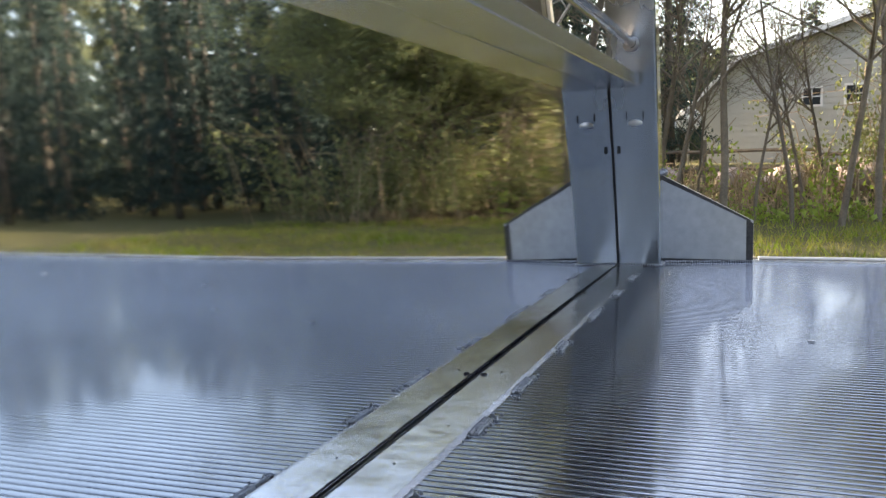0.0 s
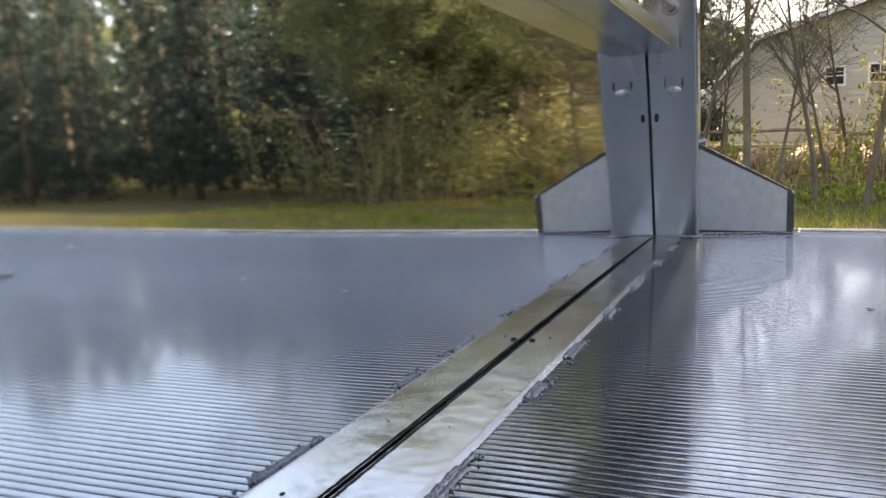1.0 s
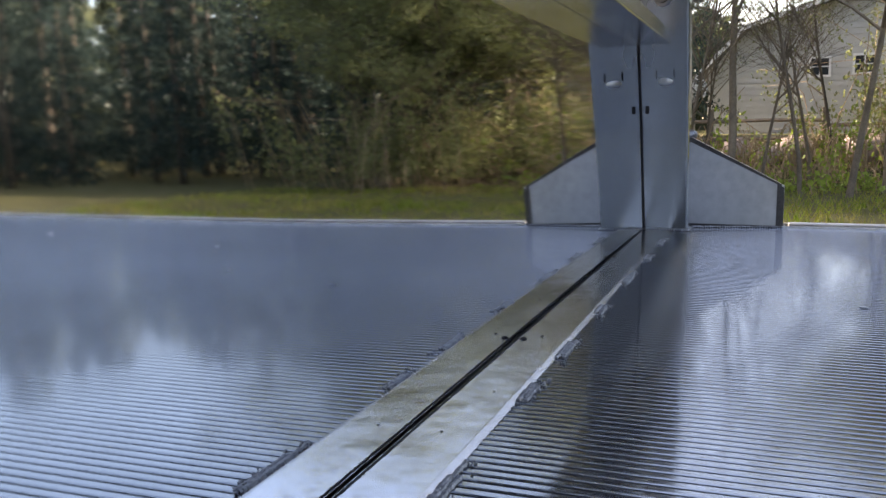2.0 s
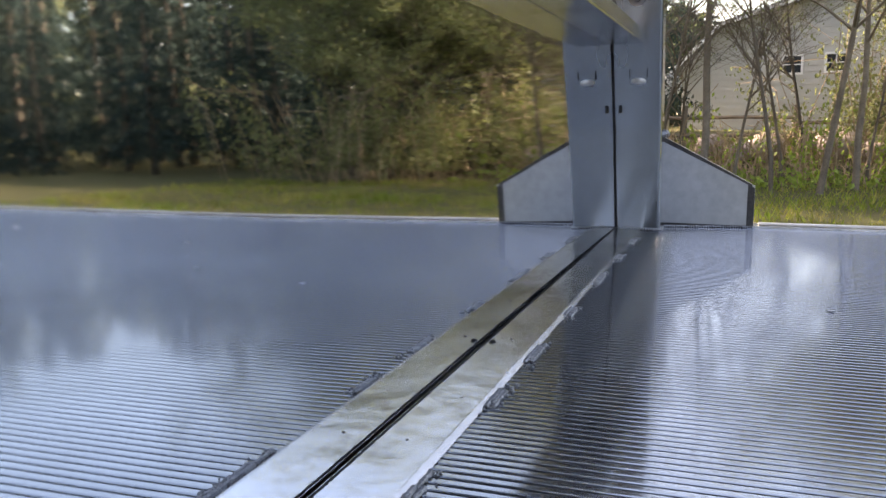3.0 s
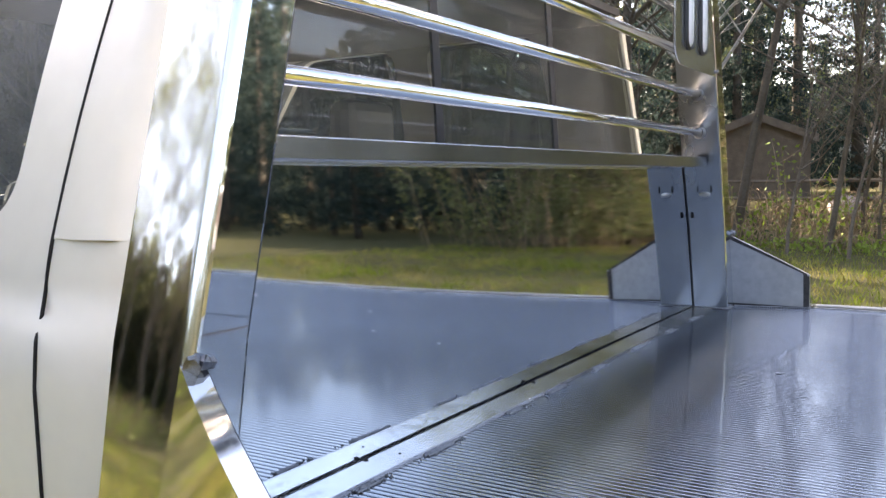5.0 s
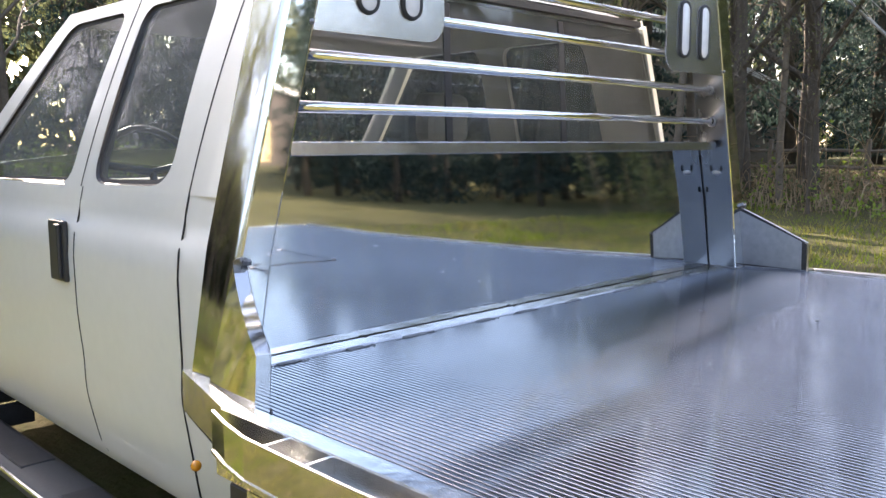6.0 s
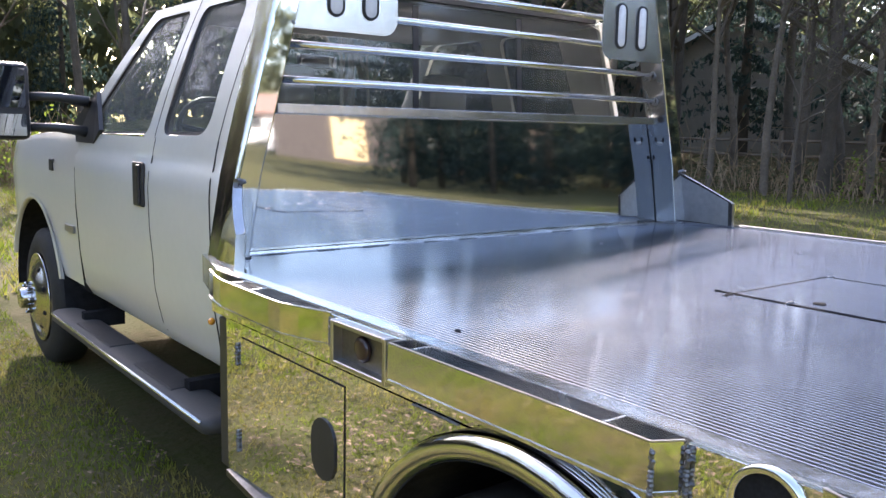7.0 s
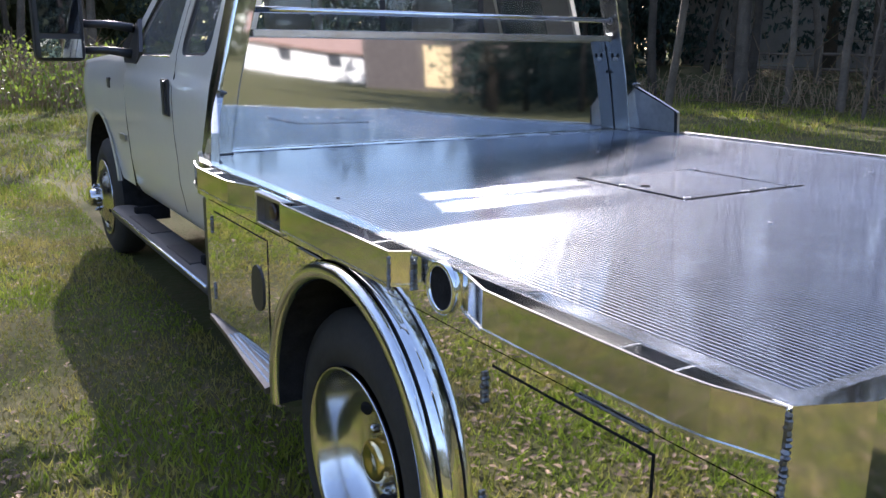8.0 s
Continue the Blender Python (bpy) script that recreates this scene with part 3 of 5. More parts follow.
for s in (-1, 1):
    bm = bmesh.new()
    loft(bm, [post_ring(s, z) for z in (0.0, 0.12, 0.25, 0.4, 0.6, 0.8, 1.02)])
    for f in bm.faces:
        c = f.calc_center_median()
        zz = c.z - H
        # inner face takes a darker satin grey than the rest of the post
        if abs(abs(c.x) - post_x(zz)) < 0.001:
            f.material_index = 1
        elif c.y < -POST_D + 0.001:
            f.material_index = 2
    bm.normal_update()
    for e in bm.edges:
        e.smooth = len(e.link_faces) == 2 and e.calc_face_angle(0) < 0.45
    for f in bm.faces:
        f.smooth = f.material_index == 0
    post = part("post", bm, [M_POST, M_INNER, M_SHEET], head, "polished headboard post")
    # near-black bead in place of the dark gap between sheet and post
    part("seal_line", bead(bmesh.new(), [(s * (post_x(z) - 0.001), 0.017 * z - 0.0042, H + z) for z in (0.004, 0.15, 0.3, 0.45)], 0.0026, 78), M_SHADOW, head, "dark uneven line along the joint")
    # gusset: thick plate with a sloping top down to the deck edge
    bm = bmesh.new()
    def skew(u, v, off):
        off = off * (2.0 if s < 0 and off > 0.01 else 1.0) + 0.003 * (s < 0)
        z = v * (0.235 - 0.129 * u)
        return (s * ((1.108 - 0.26 * z) * (1 - u) + (1.150 - 0.06 * z) * u + off), -0.100 - 0.228 * u, H + z)

    rings = []
    for i in range(11):
        u = i / 10
        rings.append([skew(u, j / 6, 0.0) for j in range(7)] + [skew(u, j / 6, 0.015) for j in range(6, -1, -1)])
    loft(bm, rings)
    for f in bm.faces:
        f.smooth = True
    bm.normal_update()
    for e in bm.edges:
        if len(e.link_faces) == 2 and e.calc_face_angle(0) > 0.6:
            e.smooth = False
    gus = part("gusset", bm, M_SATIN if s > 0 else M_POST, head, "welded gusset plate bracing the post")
    # heat-tinted margins of the plate
    for u0, u1, v0, v1 in ((0.02, 0.97, 0.945, 0.998), (0.925, 0.998, 0.02, 0.95), (0.02, 0.95, 0.0, 0.05)):
        bm = bmesh.new()
        n = 8
        if u1 - u0 > v1 - v0:
            q = [[skew(u0 + (u1 - u0) * i / n, v, -0.0012) for v in (v0, v1)] for i in range(n + 1)]
        else:
            q = [[skew(u, v0 + (v1 - v0) * i / n, -0.0012) for u in (u0, u1)] for i in range(n + 1)]
        loft(bm, q, closed=False, caps=False)
        part("heat_tint", bm, M_TINT, gus, "dark heat-tinted margin")
    for q, (rr, sd) in zip(([(s * 1.108, -0.112, H + 0.002), (s * 1.149, -0.328, H + 0.002)],
                            [(s * (XP - 0.002), -0.012, H + 0.002), (s * (XP - 0.002), -POST_D, H + 0.002), (s * (XP + 0.05), -POST_D - 0.003, H + 0.002)],
                            [(s * 1.046, -0.108, H + 0.232), (s * 1.060, -0.116, H + 0.236), (s * 1.066, -0.108, H + 0.238), (s * 1.080, -0.115, H + 0.234)]), ((0.0045, 3), (0.0045, 5), (0.0085, 8))):
        part("weld_bead", bead(bmesh.new(), q, rr, sd), M_WELD, gus)
    # lamp plate with two upright oval lamps
    bm = bmesh.new()
    yy = -0.108
    pts = [(0.905, 0.70), (0.905, 0.96), (0.50, 0.96), (0.50, 0.755)] + [(0.50 + 0.055 - 0.055 * math.cos(a), 0.755 - 0.055 * math.sin(a)) for a in (radians(15 * i) for i in range(1, 7))]
    prism(bm, [(s * a, yy, H + b) for a, b in pts], (0, 0.004, 0))
    plate = part("lamp_plate", bm, M_BRUSH, head, "polished plate holding two oval lamps")
    for lx in (0.607, 0.735):
        bm = bmesh.new()
        out, inn = oval(s * lx, H + 0.835, 0.062, 0.185), oval(s * lx, H + 0.835, 0.044, 0.166)
        ra = [bm.verts.new((a, yy - 0.001, b)) for a, b in out]
        rb = [bm.verts.new((a, yy - 0.010, b)) for a, b in oval(s * lx, H + 0.835, 0.055, 0.178)]
        rc = [bm.verts.new((a, yy - 0.006, b)) for a, b in inn]
        for p, q in ((ra, rb), (rb, rc)):
            for i in range(len(p)):
                j = (i + 1) % len(p)
                bm.faces.new((p[i], p[j], q[j], q[i]))
        lamp = part("oval_lamp", bm, M_DARK, plate, "upright oval lamp in a black rubber grommet", smooth=True)
        bm = bmesh.new()
        ring0 = [bm.verts.new((a, yy - 0.006, b)) for a, b in inn]
        ring1 = [bm.verts.new((a, yy - 0.011, b)) for a, b in oval(s * lx, H + 0.835, 0.030, 0.150)]
        for i in range(len(ring0)):
            j = (i + 1) % len(ring0)
            bm.faces.new((ring0[i], ring0[j], ring1[j], ring1[i]))
        bm.faces.new(ring1)
        part("lens", bm, M_LENS, lamp, "clear fluted lens", smooth=True)
    bm = bmesh.new()
    bmesh.ops.create_uvsphere(bm, u_segments=10, v_segments=6, radius=0.006, matrix=Matrix.Translation((s * 0.885, yy - 0.002, H + 0.715)))
    part("rivet", bm, M_WELD, plate)

TUBES = (0.545, 0.655, 0.762, 0.868, 0.975)
for z in TUBES:
    w = post_x(z)
    yb = -0.052
    part("cross_tube", tube(bmesh.new(), [(-w, yb, H + z), (w, yb, H + z)], 0.0125, 16), M_MIRROR, head, "polished round cross tube", smooth=True)
    for s in (-1, 1):
        bm = bmesh.new()
        lathe(bm, [(-s * 0.004, 0.0126), (-s * 0.003, 0.019), (s * 0.004, 0.021)], (s * w, yb, H + z), n=16)
        part("tube_collar", bm, M_WELD, head, smooth=True)
part("top_rail", block(-0.80, 0.80, -0.09, -0.03, H + 1.0, H + 1.04, 0.003), M_MIRROR, head)
for s in (-1, 1):
    part("drain_slot", block(min(s * 0.9785, s * 0.982), max(s * 0.9785, s * 0.982), -0.018, -0.010, H + 0.286, H + 0.304), M_SHADOW, head)
    # dark corner seam, and a dimple with two cut marks on the inner face
    part("corner_seam", tube(bmesh.new(), [(s * (post_x(z) - 0.0005), 0.021 * z - 0.0042, H + z) for z in (0.004, 0.25, 0.44)], 0.0030, 6), M_SHADOW, head)
    for y in (-0.036, -0.076):
        xq = post_x(0.375)
        part("cut_mark", block(min(s * (xq - 0.007), s * (xq + 0.003)), max(s * (xq - 0.007), s * (xq + 0.003)), y - 0.0006, y + 0.0006, H + 0.366, H + 0.386), M_SHADOW, head)
    bm = bmesh.new()
    bmesh.ops.create_uvsphere(bm, u_segments=14, v_segments=8, radius=1, matrix=Matrix.Translation((s * (post_x(0.36) + 0.002), -0.056, H + 0.36)) @ Matrix.Diagonal((0.006, 0.019, 0.010, 1)))
    part("dimple", bm, M_SATIN, head, "worn dimple in the post", smooth=True)

# ---- wheels
def wheel(y, z, x_out, s, dual):
    """A tyre with a dished polished wheel; x_out is the outer side of the tyre."""
    w, R, r = 0.225, 0.408, 0.258
    bm = bmesh.new()
    prof = [(-0.02, r), (-0.004, r + 0.02), (0.0, r + 0.07), (-0.012, R - 0.05), (-0.03, R - 0.012), (-0.05, R), (-w + 0.05, R), (-w + 0.03, R - 0.012), (-w + 0.012, R - 0.05), (-w, r + 0.07), (-w + 0.02, r)]
    lathe(bm, [(s * a, b) for a, b in prof], (s * x_out, y, z), n=64)
    tyre = part("wheel", bm, M_TYRE, truck, "dual rear wheel with polished dished rim" if dual else "front wheel with polished rim and bulging hub", smooth=True)
    bm = bmesh.new()
    if dual:
        rim = [(-0.006, 0.258), (0.003, 0.264), (0.005, 0.256), (-0.012, 0.247), (-0.030, 0.240), (-0.060, 0.232), (-0.095, 0.222), (-0.120, 0.200), (-0.135, 0.165), (-0.138, 0.125), (-0.120, 0.105), (-0.116, 0.0)]
    else:
        rim = [(-0.006, 0.258), (0.003, 0.264), (0.005, 0.256), (-0.012, 0.244), (-0.02, 0.228), (0.004, 0.195), (0.035, 0.145), (0.045, 0.12), (0.048, 0.085), (0.048, 0.0)]
    lathe(bm, [(s * a, b) for a, b in rim], (s * x_out, y, z), n=64)
    rm = part("rim", bm, M_RIM, tyre, "polished aluminium rim", smooth=True)
    bm = bmesh.new()
    base = -0.118 if dual else 0.046
    lathe(bm, [(s * (base + a), b) for a, b in ((0, 0.062), (0.05, 0.060), (0.062, 0.055), (0.066, 0.045), (0.064, 0.030), (0.060, 0.0))], (s * x_out, y, z), n=32)
    part("hub_cap", bm, M_BRASS if dual else M_RIM, tyre, "round hub cap", smooth=True)
    for k in range(8):
        a = 2 * math.pi * k / 8
        bm = bmesh.new()
        cx = s * (x_out + base)
        lathe(bm, [(0, 0.012), (s * 0.028, 0.012), (s * 0.034, 0.007), (s * 0.035, 0.0)], (cx, y + 0.085 * math.cos(a), z + 0.085 * math.sin(a)), n=8)
        part("lug_nut", bm, M_RIM, tyre)
    for k in range(8):
        a = 2 * math.pi * (k + 0.5) / 8
        bm = bmesh.new()
        rr, d = (0.185, -0.122) if dual else (0.175, 0.010)
        bmesh.ops.create_uvsphere(bm, u_segments=10, v_segments=6, radius=0.022, matrix=Matrix.Translation((s * (x_out + d - 0.012), y + rr * math.cos(a), z + rr * math.sin(a))))
        part("hand_hole", bm, M_SHADOW, tyre)
    if dual:
        bm = bmesh.new()
        lathe(bm, [(s * (a - 0.25), b) for a, b in prof], (s * x_out, y, z), n=40)
        part("inner_tyre", bm, M_TYRE, tyre, smooth=True)
    return tyre


for s in (-1, 1):
    wheel(-1.50, 0.408, 1.205, s, True)
    wheel(2.93, 0.408, 0.985, s, False)

# ---- cab
BELT = H + 0.345


def section(y, scale=1.0, z0=0.58, belt=BELT, wmax=1.0):
    """Half outline of the lower body at one station, from the sill to the belt line."""
    pts = [(0.93, z0), (0.965, z0 + 0.06), (0.985, 0.80), (0.998, 1.05), (1.0, 1.20), (0.992, 1.285), (0.978, 1.30), (0.975, 1.34), (0.962, belt)]
    return [(min(a, wmax) * scale, y, b) for a, b in pts]


def shell(stations, s):
    """One side of the body from stations of (y, scale, sill, belt)."""
    return loft(bmesh.new(), [[(s * x, y, z) for x, y, z in section(*st)] for st in stations], closed=False, caps=False)


RZ, RX = H + 0.90, 0.765
# roof: crowned shell
bm = bmesh.new()
rings = []
for y, dz, k in ((0.12, -0.035, 0.97), (0.17, -0.008, 1.0), (0.45, 0.012, 1.0), (0.9, 0.016, 1.0), (1.25, 0.004, 0.99), (1.42, -0.022, 0.97)):
    r = []
    for i in range(13):
        u = -1 + i / 6
        r.append((RX * k * u, y, RZ + dz + 0.03 * (1 - u ** 4) - (0.028 if abs(u) > 0.99 else 0)))
    rings.append(r)
loft(bm, rings, closed=False, caps=False)
cab = part("cab", bm, M_PAINT, truck, "off-white extended cab with half rear doors", smooth=True)
for s in (-1, 1):
    part("body_side", shell([(0.10, 0.93), (0.115, 0.965), (0.15, 0.985), (0.30, 1.0), (1.2, 1.0), (1.98, 1.0)], s), M_PAINT, cab, smooth=True)
bm = bmesh.new()
# back wall below the window
prism(bm, [(-0.915, 0.10, 0.60), (0.915, 0.10, 0.60), (0.928, 0.10, 1.2), (0.90, 0.10, BELT + 0.01), (-0.90, 0.10, BELT + 0.01), (-0.928, 0.10, 1.2)], (0, 0.02, 0))
part("back_panel", bm, M_PAINT, cab)
part("floor_pan", block(-0.93, 0.93, 0.12, 2.1, 0.58, 0.62), M_SHADOW, cab)
part("door_trim", block(-0.90, -0.88, 0.2, 1.95, 0.62, BELT - 0.02), M_CLOTH, cab, "dark inner door trim")
part("door_trim", block(0.88, 0.90, 0.2, 1.95, 0.62, BELT - 0.02), M_CLOTH, cab, "dark inner door trim")
part("headliner", block(-0.74, 0.74, 0.15, 1.40, RZ - 0.04, RZ - 0.03), M_CLOTH, cab)


SLANT = 0.59                    # height of the side above the belt, along its slope


def side_point(s, y, w, inward=0.0):
    """A point of the upper cab side from its y and its height along the slope."""
    t_ = w / SLANT
    x_ = 0.962 + (RX - 0.962) * t_ + 0.05 * t_ * (1 - t_) - 0.055 * max(0.0, (0.2 - y) / 0.09) ** 2 - inward
    return Vector((s * x_, y, BELT + t_ * (RZ - BELT)))


def rounded(q, radii, n=7):
    """Outline of a four-sided opening with rounded corners, each with its own radius."""
    out = []
    q = [Vector(v) for v in q]
    for i in range(4):
        v0, v1, v2 = q[i - 1], q[i], q[(i + 1) % 4]
        d0, d1 = (v0 - v1).normalized(), (v2 - v1).normalized()
        for k in range(n + 1):
            u = k / n
            out.append((v1 + d0 * radii[i]) * (1 - u) ** 2 + v1 * 2 * u * (1 - u) + (v1 + d1 * radii[i]) * u ** 2)
    return out


def inside(pt, poly):
    hit = False
    for a_, b_ in zip(poly, poly[1:] + poly[:1]):
        if (a_.y > pt.y) != (b_.y > pt.y) and pt.x < a_.x + (pt.y - a_.y) * (b_.x - a_.x) / (b_.y - a_.y):
            hit = not hit
    return hit


def nearest(pt, poly):
    best = None
    for a_, b_ in zip(poly, poly[1:] + poly[:1]):
        d = b_ - a_
        u = min(1.0, max(0.0, (pt - a_).dot(d) / max(1e-9, d.length_squared)))
        q_ = a_ + d * u
        if best is None or (q_ - pt).length < (best - pt).length:
            best = q_
    return best


QUARTER = rounded([(0.392, 0.018), (0.845, 0.010), (0.815, 0.545), (0.405, 0.545)], (0.10, 0.075, 0.06, 0.07))
DOORWIN = rounded([(1.005, 0.010), (1.90, 0.000), (1.345, 0.545), (0.945, 0.545)], (0.06, 0.10, 0.06, 0.05))


def cab_side(s, inward=0.0):
    """The painted side of the cab between belt and roof in one skin, with its two window openings."""
    ny, nw = 96, 26
    pts, ring_ = {}, {}
    for j in range(nw + 1):
        w = SLANT * j / nw
        y0, y1 = 0.11 + 0.02 * j / nw, 2.04 - 0.62 * j / nw
        for i in range(ny + 1):
            pts[i, j] = Vector((y0 + (y1 - y0) * i / ny, w))
    kept, cut = [], set()
    for j in range(nw):
        for i in range(ny):
            c_ = (pts[i, j] + pts[i + 1, j + 1]) / 2
            key = [(i, j), (i + 1, j), (i + 1, j + 1), (i, j + 1)]
            if inside(c_, QUARTER) or inside(c_, DOORWIN):
                cut.update(key)
            else:
                kept.append(key)
    bm_ = bmesh.new()
    for key in kept:
        for k in key:
            if k not in ring_:
                p2 = pts[k]
                if k in cut:
                    p2 = min((nearest(p2, o) for o in (QUARTER, DOORWIN)), key=lambda v: (v - pts[k]).length)
                ring_[k] = bm_.verts.new(side_point(s, p2.x, p2.y, inward))
        bm_.faces.new([ring_[k] for k in key])
    return bm_


def shrink(poly, by):
    ctr_ = sum(poly, Vector((0, 0))) / len(poly)
    return [p_ + (ctr_ - p_).normalized() * by for p_ in poly]


def side_seam(s, y0, y1, w=0.005):
    """A dark door cut that follows the upper side."""
    rings_ = []
    for t_ in np.linspace(0, 1, 8):
        y = y0 + (y1 - y0) * t_
        rings_.append([side_point(s, y - w / 2, t_ * SLANT, 0.004), side_point(s, y - w / 2, t_ * SLANT, -0.0012), side_point(s, y + w / 2, t_ * SLANT, -0.0012), side_point(s, y + w / 2, t_ * SLANT, 0.004)])
    return loft(bmesh.new(), rings_)


for s in (-1, 1):
    part("side_frame", cab_side(s), M_PAINT, cab, "off-white window frames of the cab side", smooth=True)
    part("side_trim", cab_side(s, 0.035), M_TRIMCLOTH, cab, "grey inner trim of the cab side", smooth=True)
    for name, o in (("quarter_glass", QUARTER), ("door_glass", DOORWIN)):
        bm = bmesh.new()
        ctr = sum(o, Vector((0, 0))) / len(o)
        loft(bm, [[side_point(s, *(p_.lerp(ctr, f)), 0.011) for p_ in o] for f in (0.0, 0.2, 0.4, 0.6, 0.8, 0.995)], caps=False)
        pane = part(name, bm, M_GLASS_DARK, cab, "tinted window glass filmed with dust", smooth=True)
        pane.visible_shadow = False
        bm = bmesh.new()
        loft(bm, [[side_point(s, *p_, 0.001) for p_ in o], [side_point(s, *p_, 0.009) for p_ in shrink(o, 0.004)], [side_point(s, *p_, 0.0105) for p_ in shrink(o, 0.017)]], caps=False)
        part("window_gasket", bm, M_DARK, pane, "black rubber window gasket")
    # door seams
    for y, z0, z1, bend in ((0.285, 0.62, BELT, 0.018), (0.90, 0.62, BELT, -0.012)):
        rings = []
        for z in np.linspace(z0, z1, 24):
            xx = np.interp(z, [0.58, 0.64, 0.80, 1.05, 1.20, 1.285, 1.30, 1.34, BELT], [0.93, 0.965, 0.985, 0.998, 1.0, 0.992, 0.978, 0.975, 0.962])
            yy = y + bend * math.exp(-((z - 0.90) / 0.07) ** 2) - (0.9 if y > 0.5 else 0.15) * max(0.0, 0.88 - z) ** 2
            rings.append([(s * (xx - 0.002), yy - 0.0025, z), (s * (xx + 0.0012), yy - 0.0025, z), (s * (xx + 0.0012), yy + 0.0025, z), (s * (xx - 0.002), yy + 0.0025, z)])
        part("door_seam", loft(bmesh.new(), rings), M_SHADOW, cab)
    part("door_seam", side_seam(s, 0.285, 0.27), M_SHADOW, cab)
    part("door_seam", side_seam(s, 0.915, 0.875), M_SHADOW, cab)
    # handle
    hd = part("door_handle", block(min(s * 0.995, s * 1.012), max(s * 0.995, s * 1.012), 0.94, 1.055, H + 0.065, H + 0.245, 0.006, 2), M_PLASTIC, cab, "black pull door handle")
    part("handle_bar", block(min(s * 1.010, s * 1.024), max(s * 1.010, s * 1.024), 0.955, 0.985, H + 0.075, H + 0.235, 0.005, 2), M_PLASTIC, hd)
    # badge and side marker
    part("fender_badge", block(min(s * 0.992, s * 1.004), max(s * 0.992, s * 1.004), 2.04, 2.20, H - 0.165, H - 0.125, 0.003), M_BADGE, cab, "small grey badge")
    part("side_vent", block(min(s * 0.985, s * 1.0), max(s * 0.985, s * 1.0), 2.42, 2.50, H + 0.135, H + 0.20, 0.004), M_PLASTIC, cab, "small black side emblem")
    # amber marker at the bed's front corner
    bm = bmesh.new()
    bmesh.ops.create_uvsphere(bm, u_segments=12, v_segments=8, radius=0.012, matrix=Matrix.Translation((s * 1.09, 0.06, H - 0.222)))
    part("amber_marker", bm, M_AMBER, truck, "small lit amber marker lamp", smooth=True)

# belt moulding of the doors dips at the mirror
for s in (-1, 1):
    part("mirror_sail", (lambda b_: prism(b_, [(s * 0.976, 1.62, BELT + 0.02), (s * 0.978, 1.72, BELT - 0.045), (s * 0.978, 2.02, BELT - 0.045), (s * 0.974, 2.04, BELT + 0.06), (s * 0.93, 1.80, BELT + 0.20)], (-s * 0.02, 0, 0)))(bmesh.new()), M_PLASTIC, cab, "black mirror base panel")

# hood, front fenders, grille and bumper
def nose():
    bm_ = bmesh.new()
    st = [(1.98, 1.0, 0.58), (2.30, 1.0, 0.62), (3.35, 0.995, 0.62), (3.60, 0.965, 0.64), (3.75, 0.90, 0.66)]
    for s in (-1, 1):
        ys = sorted({2.0, 2.15, 2.3, *[2.93 + 0.60 * math.cos(a) for a in np.linspace(0, math.pi, 17)], 3.6, 3.7, 3.75})
        ring2 = []
        for y in ys:
            k = np.interp(y, [q[0] for q in st], [q[1] for q in st])
            d = y - 2.93
            low = 0.395 + math.sqrt(max(0.0, 0.60 ** 2 - d * d)) if abs(d) <= 0.60 else 0.62
            low = max(low, 0.62)
            top = H + 0.365 - 0.05 * (y - 1.98)
            zz = [low + (top - low) * u for u in (0, 0.25, 0.5, 0.75, 0.92, 1.0)]
            r = []
            for z, u in zip(zz, (0, 0.25, 0.5, 0.75, 0.92, 1.0)):
                xx = np.interp(z, [0.58, 0.8, 1.05, 1.2, 1.30, 1.42], [0.965, 0.985, 0.998, 1.0, 0.975, 0.93]) * k
                r.append((s * xx, y, z))
            r.append((s * 0.80 * k, y, top + 0.035))
            r.append((s * 0.40 * k, y, top + 0.075))
            r.append((0, y, top + 0.08))
            ring2.append(r)
        loft(bm_, ring2, closed=False, caps=False)
    return bm_


front = part("front_body", nose(), M_PAINT, truck, "off-white hood and front fenders", smooth=True)
part("grille", block(-0.85, 0.85, 3.70, 3.76, 0.80, H + 0.25, 0.01), M_PLASTIC, front)
part("bumper", block(-0.88, 0.88, 3.72, 3.90, 0.52, 0.78, 0.03, 2), M_RIM, front)
part("bay_floor", block(-0.9, 0.9, 2.0, 3.7, 0.55, 0.60), M_SHADOW, front)
for s in (-1, 1):
    bm = bmesh.new()
    lathe(bm, [(s * 0.975, 0.60), (s * 0.996, 0.60), (s * 1.004, 0.612), (s * 0.998, 0.63)], (0, 2.93, 0.395), n=32, a0=radians(20), a1=radians(160))
    part("arch_lip", bm, M_PAINT, front, smooth=True)
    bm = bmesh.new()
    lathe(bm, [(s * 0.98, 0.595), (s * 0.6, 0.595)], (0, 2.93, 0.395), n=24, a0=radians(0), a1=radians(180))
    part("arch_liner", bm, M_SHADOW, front)
